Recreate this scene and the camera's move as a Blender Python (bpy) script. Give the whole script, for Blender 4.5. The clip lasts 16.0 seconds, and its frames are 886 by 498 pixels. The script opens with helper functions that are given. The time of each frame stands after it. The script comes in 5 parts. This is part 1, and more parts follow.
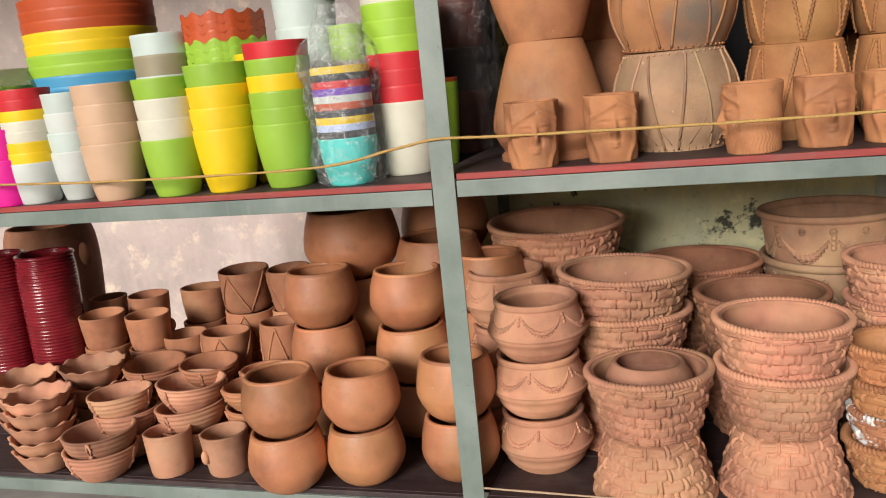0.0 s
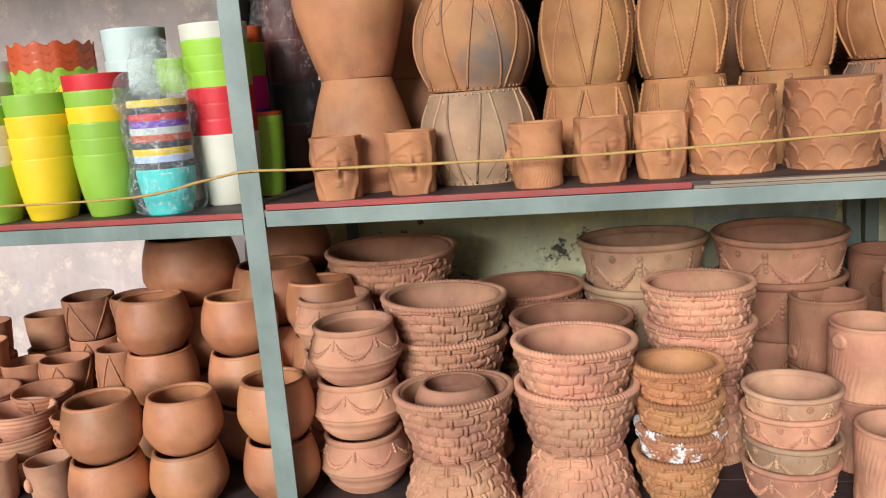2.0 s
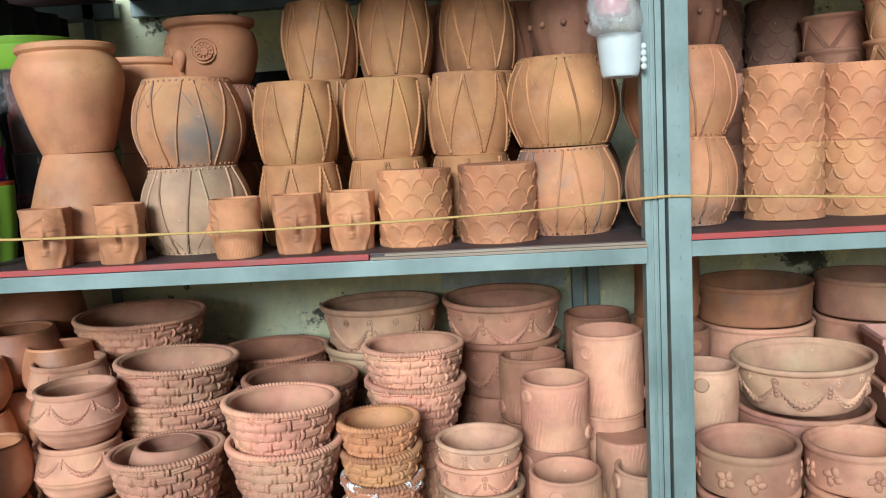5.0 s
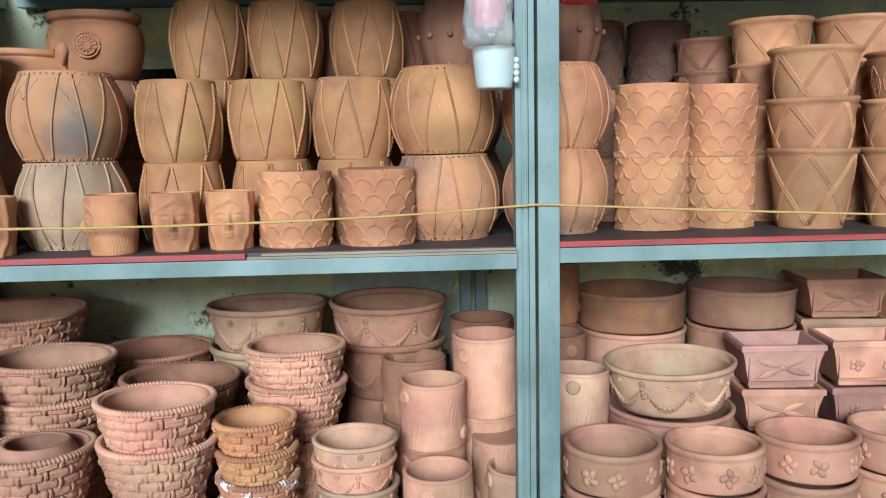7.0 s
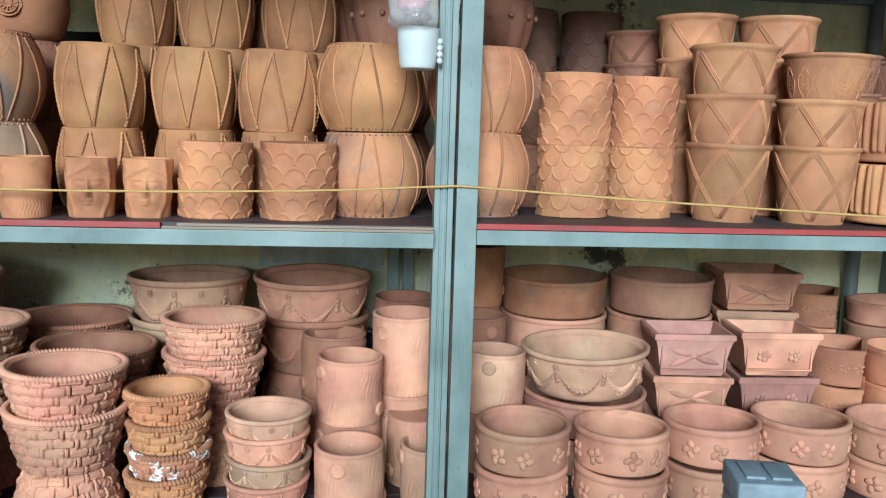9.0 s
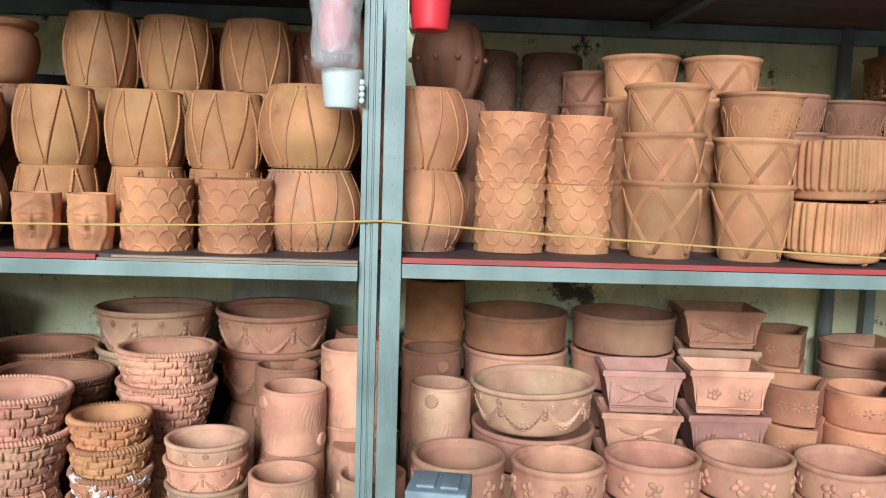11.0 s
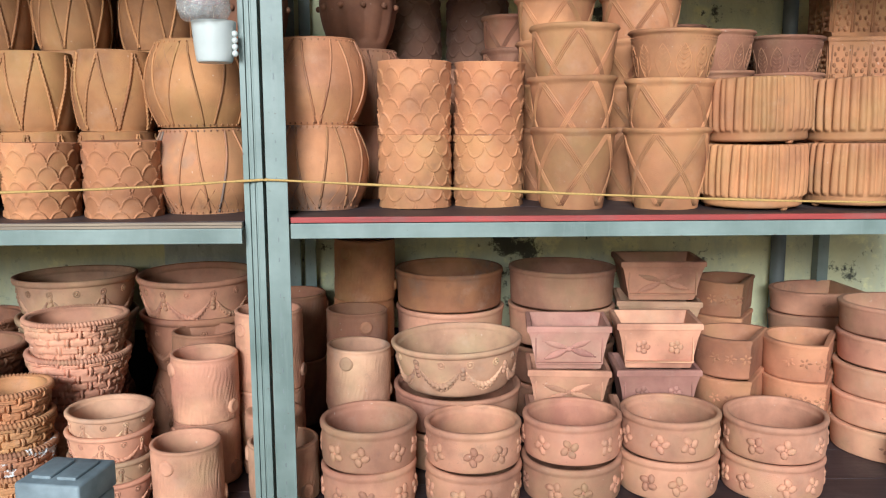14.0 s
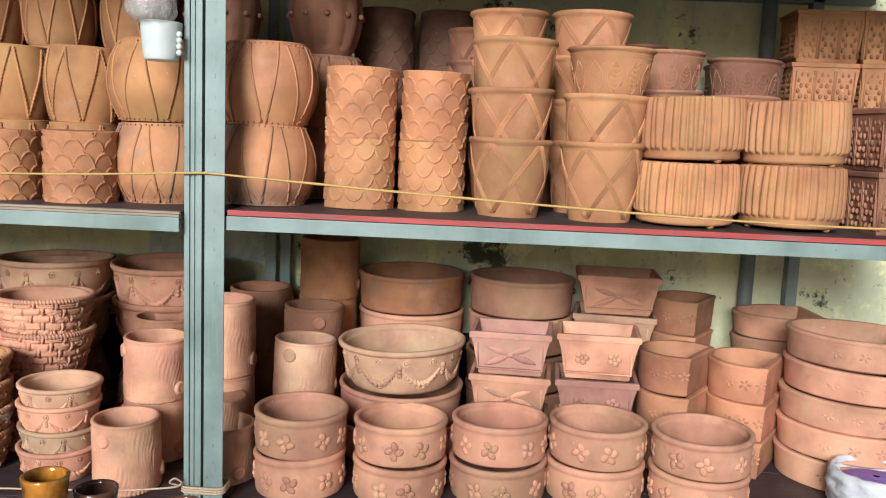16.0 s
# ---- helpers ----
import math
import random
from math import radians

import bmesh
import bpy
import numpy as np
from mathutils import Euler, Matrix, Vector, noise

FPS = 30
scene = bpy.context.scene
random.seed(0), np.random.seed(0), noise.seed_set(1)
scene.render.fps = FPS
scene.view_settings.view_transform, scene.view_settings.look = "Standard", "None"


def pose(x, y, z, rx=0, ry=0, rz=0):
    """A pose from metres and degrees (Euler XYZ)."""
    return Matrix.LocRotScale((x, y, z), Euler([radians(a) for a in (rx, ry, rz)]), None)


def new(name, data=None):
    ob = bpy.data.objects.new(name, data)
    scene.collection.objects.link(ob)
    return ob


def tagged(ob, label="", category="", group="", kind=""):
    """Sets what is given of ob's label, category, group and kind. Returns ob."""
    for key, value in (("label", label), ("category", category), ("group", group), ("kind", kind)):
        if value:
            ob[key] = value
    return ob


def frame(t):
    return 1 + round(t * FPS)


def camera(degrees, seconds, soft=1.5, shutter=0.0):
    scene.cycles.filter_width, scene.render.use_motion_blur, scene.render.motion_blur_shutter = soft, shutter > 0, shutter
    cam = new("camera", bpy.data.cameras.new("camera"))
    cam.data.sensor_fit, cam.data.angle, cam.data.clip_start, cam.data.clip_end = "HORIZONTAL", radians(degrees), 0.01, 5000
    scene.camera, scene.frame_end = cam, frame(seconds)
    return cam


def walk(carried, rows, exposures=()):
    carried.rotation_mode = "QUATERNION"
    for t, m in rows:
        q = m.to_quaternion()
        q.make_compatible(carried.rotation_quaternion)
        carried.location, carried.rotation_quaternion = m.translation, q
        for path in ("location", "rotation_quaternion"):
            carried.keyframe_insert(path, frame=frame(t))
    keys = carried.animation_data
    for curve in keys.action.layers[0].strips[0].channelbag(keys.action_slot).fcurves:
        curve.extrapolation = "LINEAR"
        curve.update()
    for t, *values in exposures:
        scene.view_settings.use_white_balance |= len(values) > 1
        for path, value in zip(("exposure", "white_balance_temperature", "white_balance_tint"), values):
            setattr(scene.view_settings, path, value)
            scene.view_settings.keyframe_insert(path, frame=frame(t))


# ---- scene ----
cam = camera(54.9, 16.0, soft=1.1)
METRES, EYE, TILT, LEAN, TURN = 1.75, 1.4, 0.0, 0.0, 17.4
ROWS = [
    (0.0, 0.0, 0.0, 0.0, -1.18, -12.01, 5.54),
    (0.5, 0.0278, -0.004, -0.0029, -2.59, -11.87, 5.28),
    (1.0, 0.0526, -0.0153, -0.0054, -4.1, -11.99, 5.08),
    (1.5, 0.0863, -0.0294, -0.0024, -5.27, -11.58, 4.78),
    (2.0, 0.1285, -0.0535, 0.0027, -6.43, -10.85, 4.49),
    (2.5, 0.1694, -0.0786, 0.0045, -7.49, -10.48, 4.06),
    (3.0, 0.2058, -0.1, 0.0058, -8.83, -10.07, 3.91),
    (3.5, 0.2432, -0.1233, 0.0083, -10.43, -9.55, 3.72),
    (4.0, 0.2757, -0.1403, 0.0092, -12.11, -8.8, 3.32),
    (6.5, 0.3493, -0.2139, 0.0147, -18.53, -6.29, 2.18),
    (7.0, 0.3576, -0.2147, 0.0071, -20.16, -7.0, 1.1),
    (7.5, 0.3617, -0.2181, 0.002, -21.97, -7.83, 0.1),
    (8.0, 0.3598, -0.2184, 0.0025, -23.25, -8.21, -0.72),
    (8.5, 0.3662, -0.2229, 0.0029, -23.72, -8.37, -1.53),
    (11.0, 0.5252, -0.3244, 0.0032, -19.85, -5.51, -1.76),
    (11.5, 0.5318, -0.3127, 0.0043, -21.25, -5.42, -0.97),
    (12.0, 0.5868, -0.3236, -0.0005, -20.65, -6.39, -1.16),
    (12.5, 0.6347, -0.3415, -0.0036, -19.44, -8.17, -0.69),
    (13.0, 0.6751, -0.3299, -0.0142, -18.69, -9.65, -0.15),
    (13.5, 0.6798, -0.3381, -0.01, -18.03, -9.25, 0.06),
    (14.0, 0.6901, -0.3326, -0.0004, -18.8, -8.41, 0.26),
    (14.5, 0.7204, -0.3596, 0.0014, -18.65, -7.94, -0.3),
    (15.0, 0.7621, -0.3895, 0.0031, -17.01, -7.72, -1.52),
    (15.5, 0.7965, -0.4087, -0.0036, -15.63, -7.61, -2.3),
    (16.0, 0.8366, -0.4217, -0.0086, -14.61, -7.52, -2.36),
]
walk(cam, [(t, pose(0.462, -1.594, EYE, TILT, LEAN, TURN) @ pose(METRES * x, METRES * y, METRES * z, 90 + pitch, roll, yaw)) for t, x, y, z, yaw, pitch, roll in ROWS],
     exposures=[(0.0, -0.26, 6650, 10), (2.5, -0.07, 5800, 4), (4.0, 0.03, 5480, 0), (6.5, 0.09, 4900, -5), (8.5, 0.07, 4900, -5), (11.0, 0.15, 5280, 0), (12.5, 0.08, 5380, 1), (16.0, 0.15, 5700, 3)])
# ---- world, sun, exposure ----
SUN_DIR = Vector((0.17, 0.920, -0.345))
world = bpy.data.worlds.new("sky_world")
scene.world = world
world.use_nodes = True
wn = world.node_tree.nodes
sky = wn.new("ShaderNodeTexSky")
sky.sky_type, sky.sun_disc = "NISHITA", False
sky.sun_elevation, sky.sun_rotation = radians(20.2), radians(190)
sky.air_density, sky.dust_density = 1.0, 3.0
wn["Background"].inputs["Strength"].default_value = 0.05
world.node_tree.links.new(sky.outputs["Color"], wn["Background"].inputs["Color"])
sun = new("sun", bpy.data.lights.new("sun", "SUN"))
sun.data.energy, sun.data.angle, sun.data.color = 4.8, radians(22), (1.0, 0.97, 0.94)
sun.matrix_world = Matrix.Translation((0, -6, 8)) @ SUN_DIR.to_track_quat("-Z", "Y").to_matrix().to_4x4()

TAU = 2 * math.pi


# ---- materials ----
class Mat:
    """A node material with a few shorthands."""

    def __init__(self, name, rough=0.7, metal=0.0):
        self.m = bpy.data.materials.new(name)
        self.m.use_nodes = True
        self.t = self.m.node_tree
        self.b = self.t.nodes["Principled BSDF"]
        self.b.inputs["Roughness"].default_value = rough
        self.b.inputs["Metallic"].default_value = metal

    def node(self, kind, **sets):
        n = self.t.nodes.new(kind)
        for k, v in sets.items():
            n.inputs[k.replace("_", " ")].default_value = v
        return n

    def link(self, a, b):
        self.t.links.new(a, b)

    def coords(self, shift=True):
        c = self.t.nodes.new("ShaderNodeTexCoord")
        if not shift:
            return c.outputs["Object"]
        info = self.t.nodes.new("ShaderNodeObjectInfo")
        mul = self.t.nodes.new("ShaderNodeMath")
        mul.operation = "MULTIPLY"
        mul.inputs[1].default_value = 37.0
        self.link(info.outputs["Random"], mul.inputs[0])
        add = self.t.nodes.new("ShaderNodeVectorMath")
        add.operation = "ADD"
        self.link(c.outputs["Object"], add.inputs[0])
        self.link(mul.outputs[0], add.inputs[1])
        return add.outputs[0]

    def noise(self, vec, scale, detail=4.0, rough=0.55):
        n = self.node("ShaderNodeTexNoise", Scale=scale, Detail=detail, Roughness=rough)
        self.link(vec, n.inputs["Vector"])
        return n.outputs["Fac"]

    def ramp(self, fac, a, b, ca=(0, 0, 0, 1), cb=(1, 1, 1, 1)):
        r = self.t.nodes.new("ShaderNodeValToRGB")
        e = r.color_ramp.elements
        e[0].position, e[1].position, e[0].color, e[1].color = a, b, ca, cb
        self.link(fac, r.inputs["Fac"])
        return r.outputs["Color"]

    def mix(self, fac, a, b, mode="MIX"):
        n = self.t.nodes.new("ShaderNodeMix")
        n.data_type, n.blend_type = "RGBA", mode
        for sock, v in ((n.inputs["Factor"], fac), (n.inputs["A"], a), (n.inputs["B"], b)):
            if isinstance(v, (int, float, tuple)):
                sock.default_value = v if not isinstance(v, tuple) or len(v) == 4 else (*v, 1)
            else:
                self.link(v, sock)
        return n.outputs["Result"]

    def mult(self, a, k):
        n = self.t.nodes.new("ShaderNodeMath")
        n.operation = "MULTIPLY"
        self.link(a, n.inputs[0])
        n.inputs[1].default_value = k
        return n.outputs[0]

    def colour(self, sock):
        if isinstance(sock, tuple):
            self.b.inputs["Base Color"].default_value = (*sock, 1)
        else:
            self.link(sock, self.b.inputs["Base Color"])
        return self

    def bump(self, height, strength=0.3, distance=0.002):
        n = self.node("ShaderNodeBump", Strength=strength, Distance=distance)
        self.link(height, n.inputs["Height"])
        self.link(n.outputs["Normal"], self.b.inputs["Normal"])
        return self


def clay(name, base, pale=0.35, soot=0.0, paint=0.0, rough=0.82, speck=0.4, vary=0.22):
    """Fired clay: mottled, dusty, speckled, each pot a little different."""
    k = Mat(name, rough)
    v = k.coords()
    big, mid, fine = k.noise(v, 7.0, 5), k.noise(v, 26.0, 6, 0.65), k.noise(v, 420.0, 2)
    dark = tuple(c * 0.60 for c in base)
    light = (min(base[0] * 1.20, 0.9), base[1] * 1.30, base[2] * 1.30)
    c = k.mix(k.ramp(big, 0.34, 0.66), dark, light)
    c = k.mix(k.mult(k.ramp(k.noise(v, 4.2, 5, 0.6), 0.48, 0.68), 0.42), c, (base[0] * 0.95, base[1] * 1.42, base[2] * 1.15))
    c = k.mix(k.mult(k.ramp(k.noise(v, 3.1, 4, 0.6), 0.52, 0.70), 0.35), c, (base[0] * 0.98, base[1] * 0.80, base[2] * 0.95))
    c = k.mix(k.mult(k.ramp(mid, 0.45, 0.75), 0.35), c, tuple(b * 1.15 for b in base))
    info = k.t.nodes.new("ShaderNodeObjectInfo")
    hsv = k.node("ShaderNodeHueSaturation", Saturation=1.0, Fac=1.0)
    rng = k.t.nodes.new("ShaderNodeMapRange")
    rng.inputs["To Min"].default_value, rng.inputs["To Max"].default_value = 1 - vary, 1 + vary * 0.8
    k.link(info.outputs["Random"], rng.inputs["Value"])
    k.link(rng.outputs["Result"], hsv.inputs["Value"])
    k.link(c, hsv.inputs["Color"])
    c = hsv.outputs["Color"]
    if pale:
        dust = k.ramp(k.noise(v, 11.0, 7, 0.7), 0.55, 0.78)
        c = k.mix(k.mult(dust, pale), c, (0.52, 0.37, 0.28))
    if speck:
        c = k.mix(k.mult(k.ramp(k.noise(v, 130.0, 3, 0.6), 0.66, 0.74), speck), c, dark)
        c = k.mix(k.mult(k.ramp(k.noise(v, 75.0, 2, 0.5), 0.745, 0.77), speck * 0.7), c, (0.72, 0.62, 0.52))
    scuff = k.ramp(k.noise(v, 9.5, 7, 0.72), 0.60, 0.70)
    c = k.mix(k.mult(scuff, 0.45), c, tuple(q * 0.42 + 0.03 for q in base))
    if soot:
        s = k.ramp(k.noise(v, 5.0, 4, 0.6), 0.50, 0.66)
        c = k.mix(k.mult(s, soot), c, (0.13, 0.12, 0.11))
    if paint:
        s = k.ramp(k.noise(v, 22.0, 5, 0.6), 0.53, 0.57)
        c = k.mix(k.mult(s, paint), c, (0.72, 0.74, 0.74))
    k.colour(c)
    k.link(k.ramp(mid, 0.3, 0.7, (rough - 0.12,) * 3 + (1,), (rough + 0.1,) * 3 + (1,)), k.b.inputs["Roughness"])
    h = k.mix(0.35, fine, mid)
    k.bump(h, 0.6, 0.002)
    return k.m


CLAY_ORANGE = clay("clay_orange", (0.425, 0.172, 0.075), 0.24)
CLAY_OCHRE = clay("clay_ochre", (0.43, 0.180, 0.080), 0.26)
CLAY_ROSE = clay("clay_rose", (0.515, 0.232, 0.142), 0.30)
CLAY_PALE = clay("clay_pale", (0.49, 0.255, 0.155), 0.50)
# For brown pots, and for back rows with shade put into the colour.
CLAY_BROWN_AND_SHADED = clay("clay_brown_and_shaded", (0.31, 0.125, 0.070), 0.18)
CLAY_TAN = clay("clay_tan", (0.42, 0.166, 0.086), 0.26)
CLAY_OLIVE = clay("clay_olive_ochre", (0.375, 0.160, 0.062), 0.20, vary=0.15)
CLAY_SOOT = clay("clay_smoked", (0.40, 0.165, 0.075), 0.35, soot=0.75)
CLAY_GREY = clay("clay_greyed", (0.41, 0.230, 0.135), 0.50, soot=0.15)
CLAY_PAINT = clay("clay_paint_spattered", (0.40, 0.165, 0.085), 0.35, paint=0.9)
CLAY_PINK = clay("clay_pinkish", (0.42, 0.185, 0.140), 0.40)
CLAY_SMOOTH = clay("clay_smooth", (0.44, 0.168, 0.080), 0.22, rough=0.52, speck=0.25)
CLAY_VASE = clay("clay_vase", (0.43, 0.172, 0.080), 0.22, rough=0.66, speck=0.25)
# Shaded copy of the clay: deep shade is in the colour of rearmost pots.
CLAY_SHADED = clay("clay_shaded", (0.18, 0.080, 0.050), 0.15)


def plastic(name, base, rough=0.52):
    k = Mat(name, rough)
    v = k.coords()
    n = k.noise(v, 9.0, 4)
    k.colour(k.mix(k.ramp(n, 0.35, 0.7), tuple(c * 0.9 for c in base), tuple(min(1, c * 1.06) for c in base)))
    k.link(k.ramp(k.noise(v, 40, 5), 0.3, 0.75, (rough - 0.1,) * 3 + (1,), (rough + 0.15,) * 3 + (1,)), k.b.inputs["Roughness"])
    k.bump(k.noise(v, 160, 2), 0.08, 0.001)
    k.b.inputs["Subsurface Weight"].default_value = 0.0
    return k.m


PL = {n: plastic("plastic_" + n, c) for n, c in dict(
    green=(0.27, 0.46, 0.045), yellow=(0.80, 0.55, 0.01), cream=(0.64, 0.62, 0.51), tan=(0.58, 0.38, 0.25), red=(0.58, 0.02, 0.03),
    white=(0.56, 0.60, 0.575), lime=(0.31, 0.53, 0.045), blue=(0.06, 0.30, 0.52), orange=(0.48, 0.075, 0.018), taupe=(0.30, 0.26, 0.17),
    pale=(0.52, 0.61, 0.58), teal=(0.06, 0.62, 0.58), purple=(0.16, 0.05, 0.42), black=(0.03, 0.03, 0.035), lilac=(0.45, 0.55, 0.80),
    magenta=(0.75, 0.01, 0.30), maroon=(0.09, 0.022, 0.016)).items()}


def steel():
    k = Mat("painted_steel", 0.45)
    v = k.coords(False)
    c = k.mix(k.ramp(k.noise(v, 5, 5), 0.35, 0.7), (0.125, 0.160, 0.142), (0.245, 0.290, 0.265))
    st = k.node("ShaderNodeMapping", Scale=(60, 60, 6))
    k.link(v, st.inputs["Vector"])
    c = k.mix(k.mult(k.ramp(k.noise(st.outputs[0], 1, 4), 0.55, 0.75), 0.5), c, (0.22, 0.25, 0.23))
    c = k.mix(k.ramp(k.noise(v, 55, 5, 0.7), 0.66, 0.70), c, (0.10, 0.075, 0.06))
    k.colour(c)
    return k.bump(k.noise(v, 90, 4), 0.25, 0.0015).m


STEEL = steel()


def wallpaint(name, base, stain, low=0.0):
    k = Mat(name, 0.9)
    v = k.coords(False)
    big = k.noise(v, 1.6, 7, 0.65)
    st = k.node("ShaderNodeMapping", Scale=(3, 3, 0.9))
    k.link(v, st.inputs["Vector"])
    c = k.mix(k.ramp(big, 0.38, 0.62), base, tuple(b * 0.66 for b in base))
    c = k.mix(k.mult(k.ramp(k.noise(st.outputs[0], 2.2, 8, 0.7), 0.46, 0.60), 0.8), c, stain)
    c = k.mix(k.mult(k.ramp(k.noise(v, 7, 6, 0.7), 0.54, 0.66), 0.7), c, (min(1, base[0] * 1.25), min(1, base[1] * 1.22), base[2] * 1.05))
    if low:
        c = k.mix(k.mult(k.ramp(k.noise(v, 26, 6, 0.75), 0.58, 0.68), 0.55), c, tuple(b * 0.45 for b in stain))
        c = k.mix(k.mult(k.ramp(k.noise(v, 6.5, 7, 0.72), 0.585, 0.635), 0.92), c, (0.035, 0.036, 0.032))
    k.colour(c)
    return k.bump(k.noise(v, 60, 6), 0.4, 0.004).m


WALL_GREEN = wallpaint("stained_green_plaster", (0.76, 0.725, 0.45), (0.54, 0.55, 0.39), 1.0)
WALL_PINK = wallpaint("pinkish_plaster", (0.60, 0.50, 0.47), (0.50, 0.40, 0.37))

WALL_PATCH = wallpaint("cement_patch", (0.58, 0.61, 0.57), (0.40, 0.43, 0.40), 1.0)


def board(name, base, red=False):
    k = Mat(name, 0.6)
    v = k.coords(False)
    st = k.node("ShaderNodeMapping", Scale=(2.5, 40, 40))
    k.link(v, st.inputs["Vector"])
    g = k.noise(st.outputs[0], 1.5, 6, 0.6)
    c = k.mix(k.ramp(g, 0.3, 0.7), tuple(b * 0.65 for b in base), tuple(b * 1.25 for b in base))
    c = k.mix(k.mult(k.ramp(k.noise(v, 6, 6, 0.7), 0.5, 0.75), 0.5), c, (0.16, 0.13, 0.11))
    k.colour(c)
    return k.bump(g, 0.3, 0.002).m


BOARD_DARK = board("dark_shelf_board", (0.042, 0.025, 0.027))
BOARD_RED = board("red_board_edge", (0.31, 0.038, 0.032))
BOARD_RAW = board("raw_plywood", (0.26, 0.19, 0.13))
BOARD_CEIL = board("brown_red_ceiling_board", (0.13, 0.055, 0.045))


def plain(name, base, rough=0.6, scale=30.0, metal=0.0, low=0.75):
    k = Mat(name, rough, metal)
    v = k.coords()
    n = k.noise(v, scale, 5)
    k.colour(k.mix(k.ramp(n, 0.3, 0.7), tuple(b * low for b in base), tuple(min(1, b * 1.15) for b in base)))
    return k.bump(n, 0.2, 0.001).m


CORD = plain("yellow_cord", (0.46, 0.28, 0.085), 0.7, 300)
TWINE = plain("jute_twine", (0.46, 0.33, 0.22), 0.85, 300)
GREYBOX = plain("blue_grey_paint", (0.22, 0.26, 0.28), 0.6, 55, low=0.65)
PIPE_GREY = plain("grey_pipe_paint", (0.16, 0.18, 0.18), 0.5, 14)
REDGLAZE = plain("maroon_glaze", (0.20, 0.012, 0.02), 0.22, 20)
GLAZE_AMBER = plain("amber_glaze", (0.42, 0.16, 0.02), 0.10, 60, low=0.15)
GLAZE_BROWN = plain("brown_glaze", (0.09, 0.04, 0.025), 0.15, 25)
WHITE_CERAMIC = plain("white_ceramic", (0.52, 0.53, 0.50), 0.35, 10, low=0.93)
GROUND = plain("trodden_concrete", (0.33, 0.31, 0.285), 0.9, 5)
ROOFMAT = plain("shade_roof_sheet", (0.24, 0.24, 0.24), 0.6, 3)
TABLEWOOD = board("table_board", (0.20, 0.14, 0.09))
PAPER = plain("pink_packing", (0.72, 0.20, 0.22), 0.5, 30, low=0.8)
# Near black, for the sheets that stand in for deep shade.
SHADE_BLACK = plain("black_tarpaulin", (0.009, 0.008, 0.009), 0.8, 12)
PURPLE = plain("purple_powder", (0.28, 0.14, 0.45), 0.8, 90)


def film(name, tint, alpha, glint_alpha=0.5, rough=0.12, crease=0.016):
    k = Mat(name, rough)
    v = k.coords()
    k.colour(tint)
    off = k.node("ShaderNodeMath")
    off.operation = "SUBTRACT"
    off.inputs[1].default_value = 0.5
    k.link(k.noise(v, 26, 5, 0.62), off.inputs[0])
    width = k.node("ShaderNodeMath")
    width.operation = "ABSOLUTE"
    k.link(off.outputs[0], width.inputs[0])
    # Opaque noise veins paint the white glints along the film's folds.
    fold_glint = k.ramp(width.outputs[0], 0.0, 0.013, (glint_alpha,) * 3 + (1,), (alpha,) * 3 + (1,))
    k.link(fold_glint, k.b.inputs["Alpha"])
    return k.bump(k.noise(v, 34, 3, 0.7), 1.0, crease).m


FILM = film("clear_plastic_film", (0.80, 0.83, 0.83), 0.05, 0.42)
FILM_THIN = film("thin_clear_film", (0.55, 0.50, 0.48), 0.04, 0.30)
FILM_MILK = film("milky_plastic_film", (0.62, 0.60, 0.57), 0.24, 0.42, 0.2, 0.008)
FILM_GREEN = film("green_plastic_film", (0.16, 0.26, 0.06), 0.35)
FILM_WHITE = film("white_plastic_film", (0.60, 0.59, 0.60), 0.80, 0.9, 0.38, 0.004)

# ---- mesh tools ----


def mesh_of(name, verts, faces, smooth=True):
    me = bpy.data.meshes.new(name)
    me.from_pydata([tuple(v) for v in verts], [], faces)
    if smooth:
        me.polygons.foreach_set("use_smooth", [True] * len(me.polygons))
    me.update()
    return me


def resample(pts, n):
    """Catmull-Rom through the points, n steps a span."""
    p = [pts[0], *pts, pts[-1]]
    out = []
    for i in range(1, len(p) - 2):
        for j in range(n):
            t = j / n
            a, b, c, d = (np.array(p[i + q], float) for q in (-1, 0, 1, 2))
            out.append(tuple(0.5 * (2 * b + (c - a) * t + (2 * a - 5 * b + 4 * c - d) * t * t + (3 * b - a - 3 * c + d) * t ** 3)))
    out.append(tuple(pts[-1]))
    return out


